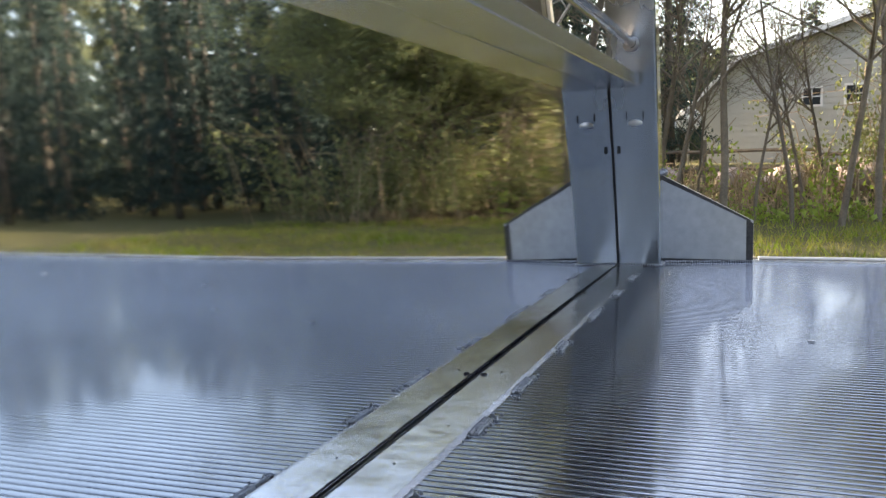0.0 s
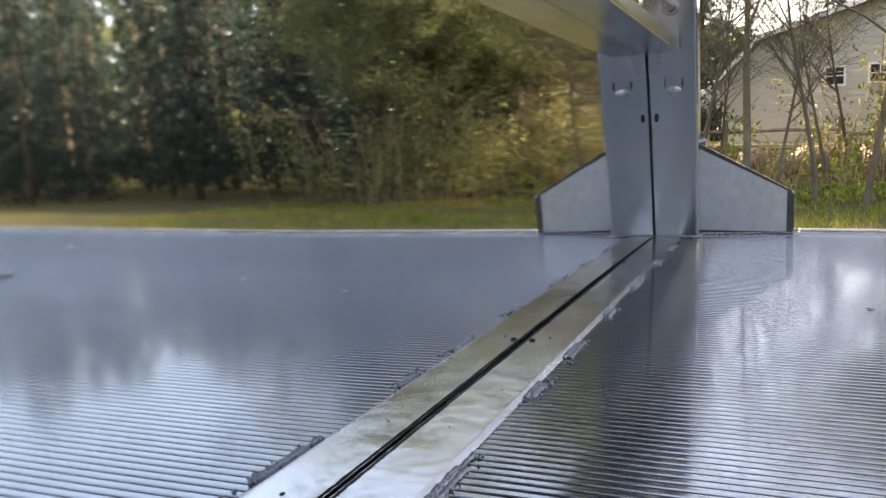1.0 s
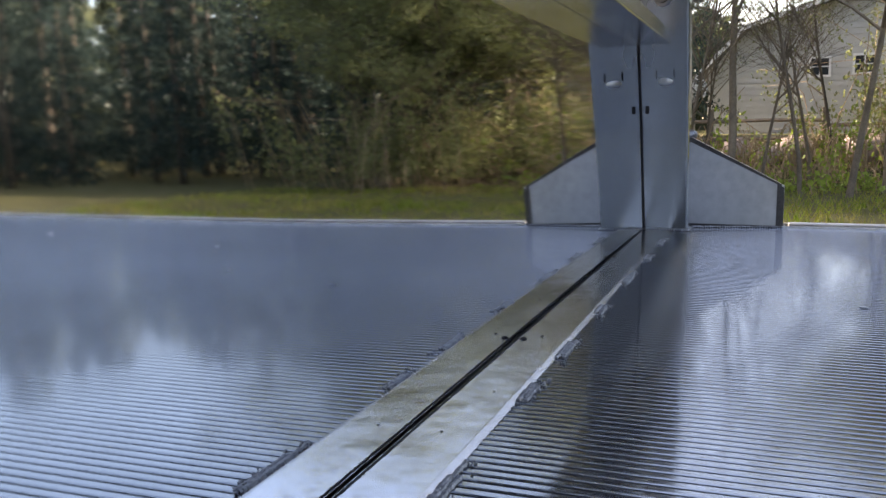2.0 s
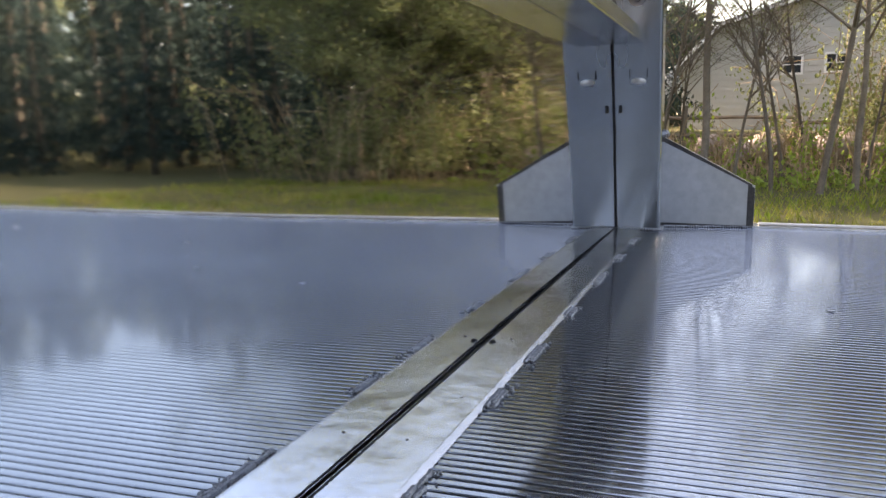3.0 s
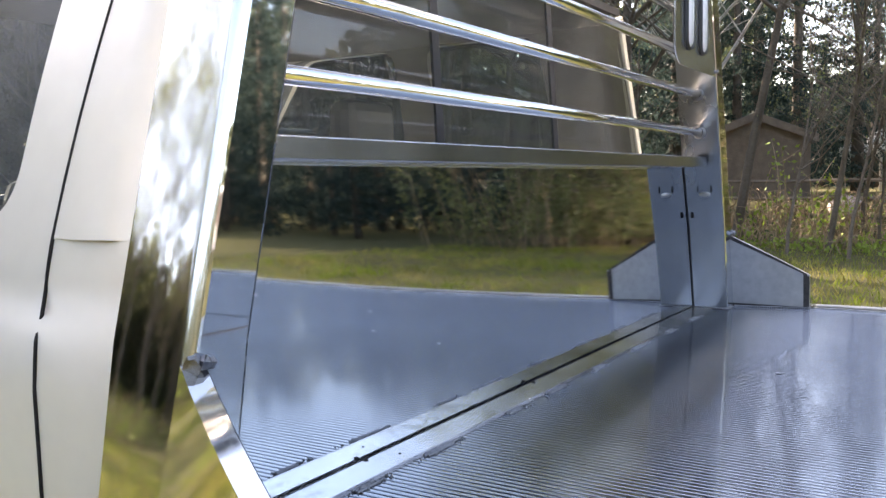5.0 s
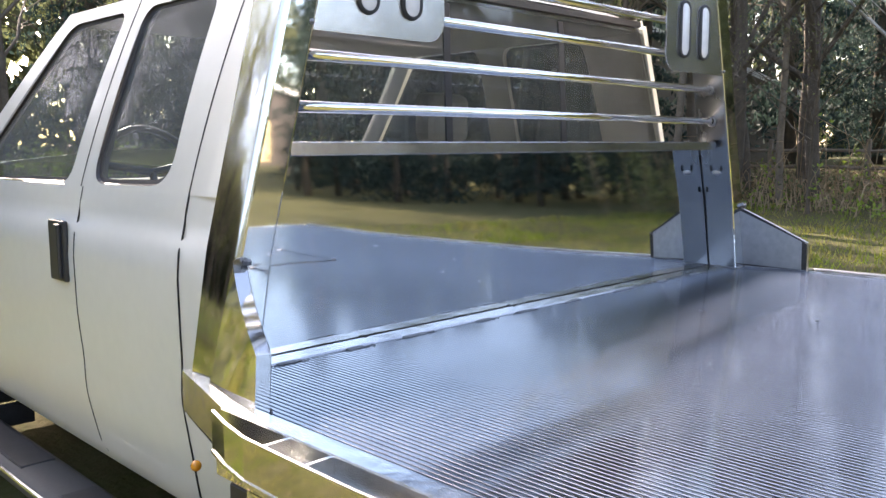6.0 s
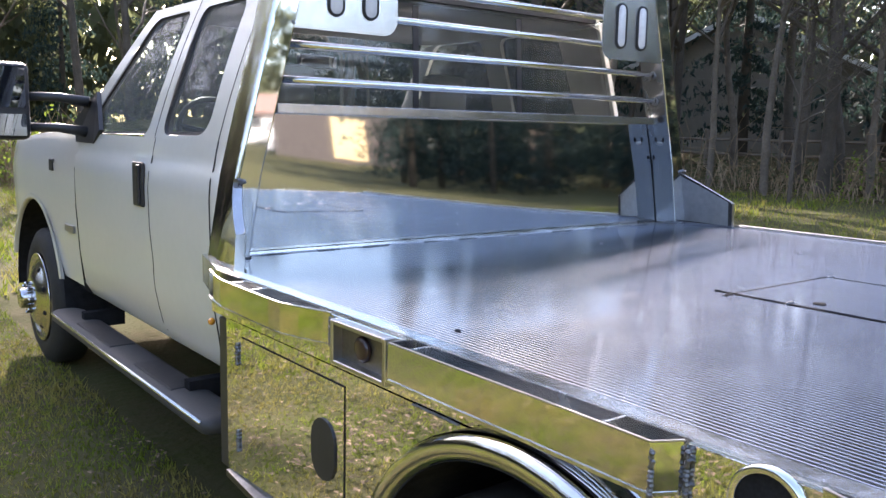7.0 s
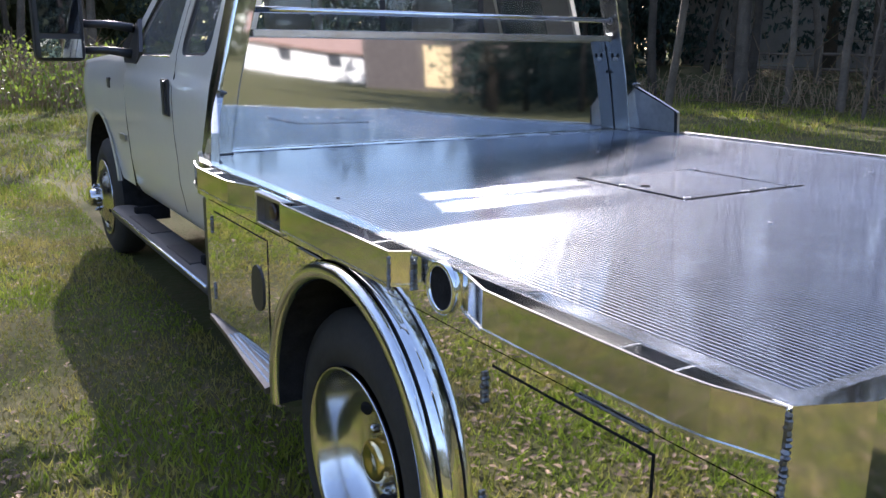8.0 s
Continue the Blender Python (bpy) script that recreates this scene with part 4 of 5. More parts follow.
# windscreen and back window
bm = bmesh.new()
bm.faces.new([bm.verts.new(p) for p in ((-0.90, 2.02, BELT - 0.01), (0.90, 2.02, BELT - 0.01), (0.745, 1.40, RZ - 0.01), (-0.745, 1.40, RZ - 0.01))])
ws = part("windscreen", bm, M_GLASS, cab)
ws.visible_shadow = False
bm = bmesh.new()
bm.faces.new([bm.verts.new(p) for p in ((-0.885, 0.105, BELT + 0.02), (0.885, 0.105, BELT + 0.02), (0.732, 0.13, RZ - 0.02), (-0.732, 0.13, RZ - 0.02))])
bw = part("back_window", bm, M_GLASS, cab)
bw.visible_shadow = False
for s in (-1, 1):
    bm = bmesh.new()
    prism(bm, [(s * 0.905, 0.10, BELT), (s * 0.880, 0.10, BELT), (s * 0.730, 0.125, RZ - 0.03), (s * 0.752, 0.125, RZ - 0.02)], (0, 0.02, 0))
    part("back_corner", bm, M_PAINT, cab)
    bm = bmesh.new()
    prism(bm, [(s * 0.25, 0.103, BELT + 0.02), (s * 0.275, 0.103, BELT + 0.02), (s * 0.27, 0.128, RZ - 0.05), (s * 0.245, 0.128, RZ - 0.05)], (0, 0.006, 0))
    part("window_bar", bm, M_DARK, cab)
part("window_header", block(-0.70, 0.70, 0.115, 0.14, RZ - 0.03, RZ - 0.01), M_DARK, cab)
part("window_sill", block(-0.75, 0.75, 0.098, 0.12, BELT - 0.01, BELT + 0.025), M_DARK, cab)
# seats, dash, steering wheel, inside mirror
for sx in (-0.42, 0.42):
    seat = part("seat", block(sx - 0.25, sx + 0.25, 0.80, 0.94, 0.95, H + 0.44, 0.05, 2), M_CLOTH, cab, "dark cloth seat back")
    part("head_rest", block(sx - 0.12, sx + 0.12, 0.78, 0.87, H + 0.47, H + 0.66, 0.035, 2), M_CLOTH, seat)
    part("seat_cushion", block(sx - 0.25, sx + 0.25, 0.9, 1.4, 0.80, 0.98, 0.04, 2), M_CLOTH, seat)
part("dashboard", block(-0.88, 0.88, 1.70, 2.0, 1.0, BELT - 0.02, 0.04, 2), M_PLASTIC, cab)
bm = bmesh.new()
ctr, ax = Vector((-0.42, 1.58, BELT + 0.01)), Vector((0, -0.90, 0.44)).normalized()
u_ = Vector((1, 0, 0))
v_ = ax.cross(u_)
tube(bm, [ctr + 0.19 * (math.cos(a) * u_ + math.sin(a) * v_) for a in np.linspace(0, 2 * math.pi, 25)], 0.014, 8, False)
for a in (0.2, math.pi - 0.2, -math.pi / 2):
    tube(bm, [ctr, ctr + 0.19 * (math.cos(a) * u_ + math.sin(a) * v_)], 0.016, 6)
part("steering_wheel", bm, M_PLASTIC, cab, smooth=True)
im = part("inside_mirror", block(-0.02, 0.20, 1.47, 1.50, RZ - 0.20, RZ - 0.13, 0.006), M_PLASTIC, cab)
part("mirror_pane", block(-0.012, 0.192, 1.466, 1.4695, RZ - 0.193, RZ - 0.137), M_MIRRORGLASS, im)

# towing mirrors
for s in (-1, 1):
    tm = part("tow_mirror", block(min(s * 1.20, s * 1.46), max(s * 1.20, s * 1.46), 1.90, 2.04, H + 0.31, H + 0.67, 0.03, 2), M_PLASTIC, cab, "large black towing mirror on twin arms")
    part("mirror_glass", block(min(s * 1.225, s * 1.435), max(s * 1.225, s * 1.435), 1.896, 1.8995, H + 0.46, H + 0.65), M_DIMGLASS, tm, "dimmed dark mirror glass")
    part("spot_glass", block(min(s * 1.225, s * 1.435), max(s * 1.225, s * 1.435), 1.896, 1.8995, H + 0.33, H + 0.43), M_MIRRORGLASS, tm)
    for z in (0.37, 0.515):
        part("mirror_arm", tube(bmesh.new(), [(s * 0.95, 1.86, H + z - 0.02), (s * 1.08, 1.92, H + z), (s * 1.24, 1.96, H + z)], [0.028, 0.022, 0.022], 10), M_PLASTIC, tm, smooth=True)

# running boards
for s in (-1, 1):
    bm = bmesh.new()
    rings = []
    for y, k in ((0.16, 0.7), (0.20, 1), (2.20, 1), (2.27, 0.8), (2.30, 0.4)):
        rings.append([(s * (0.998 + 0.086 * math.copysign(abs(math.cos(a)) ** 0.6, math.cos(a)) * k), y, 0.43 + 0.034 * math.copysign(abs(math.sin(a)) ** 0.7, math.sin(a)) * k) for a in np.linspace(0, 2 * math.pi, 21)[:-1]])
    loft(bm, rings)
    rb = part("running_board", bm, M_STEP, truck, "dark running board with step pads and a bright outer strip", smooth=True)
    part("edge_trim", tube(bmesh.new(), [(s * 1.078, 0.2, 0.445), (s * 1.082, 1.2, 0.445), (s * 1.078, 2.22, 0.445)], 0.008, 8), M_BRUSH, rb, "bright strip along the outer edge", smooth=True)
    for y0, y1 in ((0.55, 0.98), (1.30, 1.85)):
        part("step_pad", block(min(s * 0.94, s * 1.052), max(s * 0.94, s * 1.052), y0, y1, 0.456, 0.468, 0.004), M_DARK, rb, "ribbed black step pad")
    for y in (0.5, 1.9):
        part("step_bracket", block(min(s * 0.8, s * 1.0), max(s * 0.8, s * 1.0), y, y + 0.05, 0.42, 0.50), M_SHADOW, rb)
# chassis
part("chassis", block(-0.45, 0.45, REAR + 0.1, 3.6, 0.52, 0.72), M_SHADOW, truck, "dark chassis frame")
part("axle", tube(bmesh.new(), [(-1.1, -1.50, 0.408), (1.1, -1.50, 0.408)], 0.06, 10), M_SHADOW, truck)
part("axle", tube(bmesh.new(), [(-0.9, 2.93, 0.395), (0.9, 2.93, 0.395)], 0.05, 10), M_SHADOW, truck)

# ------------------------------------------------------------------ ground
M_LAWN = shader("lawn_soil", (0.062, 0.064, 0.022), 0.95, 0, 0, 2.2, 0.4, 24, spec=0.1, color2=(0.085, 0.073, 0.036), fine=0.04, spread=(0.42, 0.62))
M_BLADE = island_tint(leafy(shader("grass_blade", (0.165, 0.225, 0.026), 0.85, 0, 0, 1.1, spec=0.1, color2=(0.27, 0.24, 0.072), spread=(0.45, 0.56)), 0.4), 0.5)
M_LITTER = island_tint(shader("dead_leaf", (0.17, 0.115, 0.07), 0.85, 0, 0.25, 5), 0.5)
M_BARK = random_tint(shader("bark", (0.095, 0.078, 0.060), 0.95, 0, 0.35, 3, 0.8, 22, fine=0.03), 0.35)
# lighter copy of the bark: sunlight on the thin trunks put into the colour
M_BARKLIT = random_tint(shader("sunlit_thin_bark", (0.135, 0.108, 0.08), 0.95, 0, 0.3, 3, 0.8, 22, fine=0.02), 0.3)
M_TWIG = shader("twig", (0.27, 0.195, 0.12), 0.9, 0, 0.35, 3)
M_NEEDLE = island_tint(random_tint(leafy(shader("conifer_needles", (0.027, 0.047, 0.039), 0.75, 0, 0.25, 1.5, spec=0.25), 0.35), 0.3), 0.6)
M_BUD = island_tint(random_tint(leafy(shader("spring_leaf", (0.175, 0.195, 0.075), 0.6, 0, 0.3, 2), 0.5), 0.25), 0.45)
M_GREENLEAF = island_tint(leafy(shader("bright_leaf", (0.19, 0.26, 0.04), 0.55, 0, 0.2, 2), 0.45), 0.4)
M_FAR = island_tint(leafy(shader("distant_foliage", (0.095, 0.11, 0.055), 0.8, 0, 0.3, 0.15), 0.6), 0.5)
M_SIDING = shader("grey_siding", (0.47, 0.455, 0.41), 0.7, 0, 0.06, 2)
M_SIDING_W = shader("white_siding", (0.50, 0.49, 0.45), 0.7, 0, 0.05, 2)
M_SIDING_D = shader("weathered_grey_siding", (0.25, 0.225, 0.19), 0.8, 0, 0.1, 2)
M_ROOF = shader("shingle_roof", (0.16, 0.15, 0.14), 0.9, 0, 0.25, 6, 0.4, 40, fine=0.01)
M_ROOF_R = shader("red_brown_roof", (0.20, 0.125, 0.095), 0.9, 0, 0.2, 6)
M_TRIM = shader("white_trim", (0.74, 0.73, 0.69), 0.6, 0, 0.05, 4)
M_PANE = shader("house_window", (0.03, 0.035, 0.04), 0.08, 0, 0.2, 3)
M_WOOD = shader("weathered_wood", (0.16, 0.13, 0.10), 0.9, 0, 0.25, 4, 0.4, 30, fine=0.01)
M_DARKWALL = shader("dark_brown_siding", (0.055, 0.046, 0.04), 0.8, 0, 0.2, 3)
M_TAN = shader("tan_door", (0.46, 0.355, 0.19), 0.7, 0, 0.08, 3)
M_STONE = shader("field_stone", (0.34, 0.27, 0.23), 0.9, 0, 0.25, 4, 0.5, 20, fine=0.02)
M_BIRCH = shader("pale_bark", (0.42, 0.40, 0.36), 0.85, 0, 0.25, 4)


def terrain(x, y):
    """Height of the ground: level, with a low bank beyond the lawn's right edge."""
    u = min(1.0, max(0.0, (x - 16.0) / 8.0)) * min(1.0, max(0.0, (y + 9.0) / 6.0))
    return 0.8 * u * u * (3 - 2 * u)


def lawn():
    bm_ = bmesh.new()
    rad = [0, 4, 8, 12, 15, 16.5, 18, 19.5, 20.5, 22, 25, 28, 31, 34, 38, 42, 46, 50, 60, 75, 90, 150, 320]
    prev = None
    for r in rad:
        ring = []
        n = 72
        for i in range(n if r else 1):
            a = 2 * math.pi * i / n
            x, y = r * math.cos(a), r * math.sin(a)
            z = 0.06 * noise.noise((x * 0.12, y * 0.12, 3.0)) * min(1.0, max(0.0, (r - 6) / 6)) + terrain(x, y)
            ring.append(bm_.verts.new((x, y, z)))
        if prev is not None:
            for i in range(n):
                j = (i + 1) % n
                if len(prev) == 1:
                    bm_.faces.new((prev[0], ring[i], ring[j]))
                else:
                    bm_.faces.new((prev[i], ring[i], ring[j], prev[j]))
        prev = ring
    return bm_


tagged(part("ground", lawn(), M_LAWN, None, smooth=True), "patchy spring lawn, green with dry straw", "lawn", kind="structure")


def scatter_mesh(name, verts, faces, material, label, category):
    me = bpy.data.meshes.new(name)
    me.from_pydata(verts, [], faces)
    me.materials.append(material)
    return tagged(new(name, me), label, category, kind="stuff")


def grass(n, x0, x1, y0, y1, h0, h1, seed, name, avoid_truck=True):
    r = random.Random(seed)
    vs, fs = [], []
    k = 0
    while k < n:
        x, y = r.uniform(x0, x1), r.uniform(y0, y1)
        if avoid_truck and x > -0.9 and -2.2 < y:
            continue
        d = noise.noise((x * 0.5, y * 0.5, 1.0)) + 0.5 * noise.noise((x * 1.7, y * 1.7, 5.0))
        if d + r.uniform(-0.35, 0.35) < -0.9:
            k += 1
            continue
        h = r.uniform(h0, h1) * (1 + 1.25 * max(-0.22, d))
        a = r.uniform(0, 6.28)
        w = h * 0.07 + 0.0015
        lx, ly = r.gauss(0, 0.45) * h, r.gauss(0, 0.45) * h
        i = len(vs)
        vs += [(x - w * math.cos(a), y - w * math.sin(a), 0), (x + w * math.cos(a), y + w * math.sin(a), 0), (x + lx, y + ly, h)]
        fs.append((i, i + 1, i + 2))
        k += 1
    scatter_mesh(name, vs, fs, M_BLADE, "short spring grass blades on the lawn", "grass")


grass(250000, -6.5, 1.2, -6.5, 6.5, 0.012, 0.042, 1, "grass_near")
grass(60000, -14, 5, 5, 20, 0.04, 0.11, 2, "grass_front", False)
grass(60000, 1.2, 18, -12, 18, 0.04, 0.12, 3, "grass_side", False)


def litter(n, x0, x1, y0, y1, size, seed, name):
    r = random.Random(seed)
    vs, fs = [], []
    for _ in range(n):
        x, y, a, s_ = r.uniform(x0, x1), r.uniform(y0, y1), r.uniform(0, 6.28), size * r.uniform(0.5, 1.2)
        z = r.uniform(0.015, 0.045) + terrain(x, y)
        i = len(vs)
        c, d = math.cos(a), math.sin(a)
        for u, v, w in ((-1, 0, 0), (0, -0.45, 0.2), (1, 0, 0.05), (0, 0.45, 0.25)):
            vs.append((x + s_ * (u * c - v * d), y + s_ * (u * d + v * c), z + s_ * w))
        fs.append((i, i + 1, i + 2, i + 3))
    scatter_mesh(name, vs, fs, M_LITTER, "scattered dry brown leaves on the grass", "leaves")


litter(9000, -6, -0.9, -4, 6.5, 0.017, 5, "leaf_litter")
litter(5000, -4.5, 1.5, -7, -2.4, 0.022, 25, "leaf_litter_rear")
litter(7000, -5.5, -1.9, -5, 1.0, 0.021, 45, "leaf_litter_side")
litter(1500, -8, 3, 6, 16, 0.03, 15, "leaf_litter_front")
litter(12000, 16.4, 24, -7, 16, 0.075, 6, "leaf_litter_far")

# ------------------------------------------------------------------ trees
def quad_leaf(vs, fs, p, size, r, slim=0.55):
    q = Euler((r.uniform(0, 6.28), r.uniform(0, 6.28), r.uniform(0, 6.28))).to_matrix()
    i = len(vs)
    for u, v in ((-1, 0), (0, -slim), (1, 0), (0, slim)):
        vs.append(tuple(p + q @ Vector((u * size, v * size, 0))))
    fs.append((i, i + 1, i + 2, i + 3))


def mesh_part(name, vs, fs, material, parent):
    me = bpy.data.meshes.new(name)
    me.from_pydata(vs, [], fs)
    me.materials.append(material)
    ob = new(name, me)
    ob.parent = parent
    return ob


def conifer(seed, h, label, base=1.2, spread=0.23, dens=1.0, fine=1.0):
    r = random.Random(seed)
    t = thing("conifer_tree", label, "tree", "woods round the lawn")
    bm_ = bmesh.new()
    tube(bm_, [(0, 0, -0.2), (0.05, 0, h * 0.4), (0, 0.05, h * 0.8), (0, 0, h)], [0.016 * h + 0.05, 0.012 * h, 0.006 * h, 0.01], 8)
    part("trunk", bm_, M_BARK, t, smooth=True)
    vs, fs = [], []
    z = base
    while z < h - 0.3:
        f = (h - z) / (h - base)
        L = spread * h * (f ** 0.8) * r.uniform(0.8, 1.15) + 0.25
        nb = max(4, int(7 * dens))
        for k in range(nb):
            if r.random() < 0.12:
                continue
            a = r.uniform(0, 6.28)
            ll = L * r.uniform(0.65, 1.1)
            m = int((11 + 7 * ll) * fine * fine)
            for j in range(m):
                u = (j + r.random()) / m
                d = ll * (0.12 + 0.88 * u)
                p = Vector((d * math.cos(a), d * math.sin(a), z - 0.28 * d * u + r.uniform(-0.12, 0.12)))
                p += Vector((r.gauss(0, 0.12), r.gauss(0, 0.12), 0)) * (0.4 + ll * 0.25)
                quad_leaf(vs, fs, p, r.uniform(0.085, 0.17) * (0.75 + 0.03 * h) / fine, r, 0.36)
        z += r.uniform(0.34, 0.52)
    mesh_part("crown", vs, fs, M_NEEDLE, t)
    return t


def branchy(seed, h, label, name="bare_tree", leaves=0, leaf_size=0.07, spread=0.6, r0=0.011, leafmat=None, lean=0.0, bark=None, forks=(8, 5, 3), wild=0.13, low=0.32):
    """Tapered trunk with limbs and twigs; leaves cluster at the twig ends."""
    r = random.Random(seed)
    t = thing(name, label, "tree", "trees at the edge of the lawn")
    bm_ = bmesh.new()
    tips = []

    def limb(p, d, length, rad, depth):
        n = (6, 4, 3, 2)[depth]
        pts, rads = [p.copy()], [rad]
        q = p.copy()
        dd = d.copy()
        for i in range(n):
            wl = wild * (0.35 if depth == 0 else 1.0)
            dd = (dd + Vector((r.gauss(0, wl), r.gauss(0, wl), r.gauss(0.03, 0.06)))).normalized()
            q = q + dd * length / n
            pts.append(q.copy())
            rads.append(max(0.004, rad * (1 - 0.72 * (i + 1) / n)))
        tube(bm_, pts, rads, (7, 4, 3, 3)[depth], False)
        if depth >= 3:
            tips.extend(pts[1:])
            return
        kids = forks[depth]
        for k in range(kids):
            u = r.uniform(low if depth == 0 else 0.25, 1.0)
            i = min(n - 1, int(u * n))
            b = pts[i].lerp(pts[i + 1], u * n - i)
            a = r.uniform(0, 6.28)
            side = Vector((math.cos(a), math.sin(a), r.uniform(-0.05, 0.6)))
            nd = (dd * (1 - spread) + side * spread).normalized()
            limb(b, nd, length * r.uniform(0.38, 0.62), rads[i] * 0.55, depth + 1)

    limb(Vector((0, 0, -0.2)), Vector((lean, 0, 1)).normalized(), h * 0.85, r0 * h + 0.02, 0)
    part("trunk", bm_, bark or M_BARK, t, smooth=True)
    if leaves:
        vs, fs = [], []
        for _ in range(leaves):
            p = r.choice(tips) + Vector((r.gauss(0, 0.16), r.gauss(0, 0.16), r.gauss(0, 0.16)))
            quad_leaf(vs, fs, p, leaf_size * r.uniform(0.6, 1.3), r)
        mesh_part("crown", vs, fs, leafmat or M_BUD, t)
    return t


rt = random.Random(11)
con = [conifer(1, 15, "tall dark green conifer at the wood's edge"), conifer(2, 19, "tall dark green conifer at the wood's edge", 2.0, 0.19),
       conifer(3, 11, "dense young dark conifer at the wood's edge", 0.5, 0.28, 1.2)]
fine_con = [conifer(4, 14, "tall dark green conifer beside the houses", 1.0, 0.20, 1.0, 2.4)]
tall = [branchy(31, 17, "tall grey-brown trunk with sparse spring foliage", "woodland_tree", 7000, 0.05, 0.5, 0.0085), branchy(32, 15, "tall grey-brown trunk with sparse spring foliage", "woodland_tree", 6500, 0.05, 0.55, 0.008)]
leafy_bud = [branchy(41, 8.5, "spring tree thick with small yellow-green leaves", "budding_tree", 24000, 0.05, 0.62, 0.006, forks=(20, 6, 4), low=0.03)]
bud = [branchy(5, 10, "slender tree with sparse yellow-green spring leaves", "budding_tree", 7500, 0.028), branchy(6, 13, "tall tree with sparse yellow-green spring leaves", "budding_tree", 9000, 0.031)]
bare = [branchy(7, 8.5, "slim bare grey-brown tree with crooked branches", leaves=420, leaf_size=0.028, spread=0.66, r0=0.0068, forks=(11, 6, 5), wild=0.2, bark=M_BARKLIT), branchy(8, 11, "bare grey-brown tree with crooked branches", leaves=300, leaf_size=0.028, spread=0.6, r0=0.0066, forks=(11, 6, 5), wild=0.2, bark=M_BARKLIT),
        branchy(9, 5.5, "thin leaning bare sapling", leaves=420, leaf_size=0.03, spread=0.64, r0=0.0048, forks=(10, 6, 4), wild=0.2, lean=0.12, bark=M_BARKLIT)]


def plant(kind, x, y, k=1.0, rot=None):
    src = kind if not isinstance(kind, list) else rt.choice(kind)
    m = Matrix.Translation((x, y, terrain(x, y))) @ Matrix.Rotation(rt.uniform(0, 6.28) if rot is None else rot, 4, "Z") @ Matrix.Diagonal((k, k, k * rt.uniform(0.92, 1.1), 1))
    t = copy_thing(src, m)
    t.matrix_basis = m
    return t


SUNWAY = Vector((SUN_TO.x, SUN_TO.y)).normalized()


def in_sun_lane(x, y, tall):
    """True where a tree of that height would shade the truck."""
    d = x * SUNWAY.x + (y - 0.3) * SUNWAY.y
    off = abs(-(x + 0.4) * SUNWAY.y + (y - 0.3) * SUNWAY.x)
    return 0 < d < tall / 0.60 + 2 and off < 4.5


# prototypes stand among the far woods themselves
for i, t in enumerate((*con, *bud, *bare, *fine_con, *tall, *leafy_bud)):
    t.location = (46 + 5 * i, -46 - 3 * (i % 3), 0)

# woods behind the truck: dark conifers on two sides of the open lane, sunlit spring growth nearer the houses
for row, (d0, n) in enumerate(((27, 21), (31, 21), (36, 21), (42, 17))):
    for i in range(n):
        a = radians(-12 - 72 * (i + 0.5) / n + rt.uniform(-1.4, 1.4))
        if -82 < math.degrees(a) < -55.5:
            continue
        d = d0 + rt.uniform(-1.5, 1.5)
        which = rt.choice((0, 1, 2, 2))
        plant(con[which], d * math.cos(a), d * math.sin(a), 0.30 * d * rt.uniform(0.75, 1.12) / (15, 19, 11)[which])
for i in range(15):
    a = radians(-9.5 - 18 * (i + 0.5) / 15)
    d = rt.uniform(20.5, 24.5)
    plant(leafy_bud, d * math.cos(a), d * math.sin(a), rt.uniform(0.7, 1.0))
for i in range(18):
    a = radians(-93 - 92 * (i + 0.5) / 18)
    plant(con[2] if i % 2 else tall, (33 + 8 * (i % 2)) * math.cos(a), (34 + 6 * (i % 2)) * math.sin(a), rt.uniform(0.8, 1.2))
# left side
for i in range(16):
    a = radians(172 - 70 * (i + 0.5) / 16)
    d = rt.uniform(24, 34)
    plant(rt.choice((tall, con, tall, bud)), d * math.cos(a), d * math.sin(a), rt.uniform(0.85, 1.2))
for i in range(26):
    a = radians(168 - 54 * (i % 13 + 0.5) / 13 + rt.uniform(-1.5, 1.5))
    d = (31 if i < 13 else 38) + rt.uniform(-2, 2)
    plant((tall, bud, tall, bare)[i % 4], d * math.cos(a), d * math.sin(a), rt.uniform(0.85, 1.25))
# in front: a fringe of thin trees, taller woods behind
for i in range(16):
    x, y = -15 + 2.0 * i + rt.uniform(-0.8, 0.8), rt.uniform(19, 24)
    if not in_sun_lane(x, y, 12):
        plant(rt.choice((bare, bud, tall)), x, y, rt.uniform(0.75, 1.0))
for row in range(2):
    for i in range(15):
        x, y = -22 + 3.2 * i + rt.uniform(-1.2, 1.2), 30 + 5.5 * row + rt.uniform(-1.5, 1.5)
        if not in_sun_lane(x, y, 18):
            plant(rt.choice((tall, bud, con)) if row else rt.choice((tall, bud, tall)), x, y, rt.uniform(0.8, 1.15))
# conifers that shade the lawn's right edge
for x, y, k in ((18.5, 20.5, 0.85), (21.0, 21.0, 0.95), (16.5, 23.0, 0.9), (20.5, 24.5, 1.0), (23.0, 25.5, 1.0), (14.5, 25.0, 0.9)):
    plant(con, x, y, k)
# taller woods to the front right, beyond the houses
for i in range(26):
    a = radians(20 + 52 * (i % 13 + 0.5) / 13 + rt.uniform(-1.2, 1.2))
    d = (34 if i < 13 else 42) + rt.uniform(-4, 4)
    x, y = d * math.cos(a), d * math.sin(a)
    if not in_sun_lane(x, y, 19) and not (26 < x < 42 and 10 < y < 27):
        plant(con if i % 4 else bud, x, y, rt.uniform(0.9, 1.25))
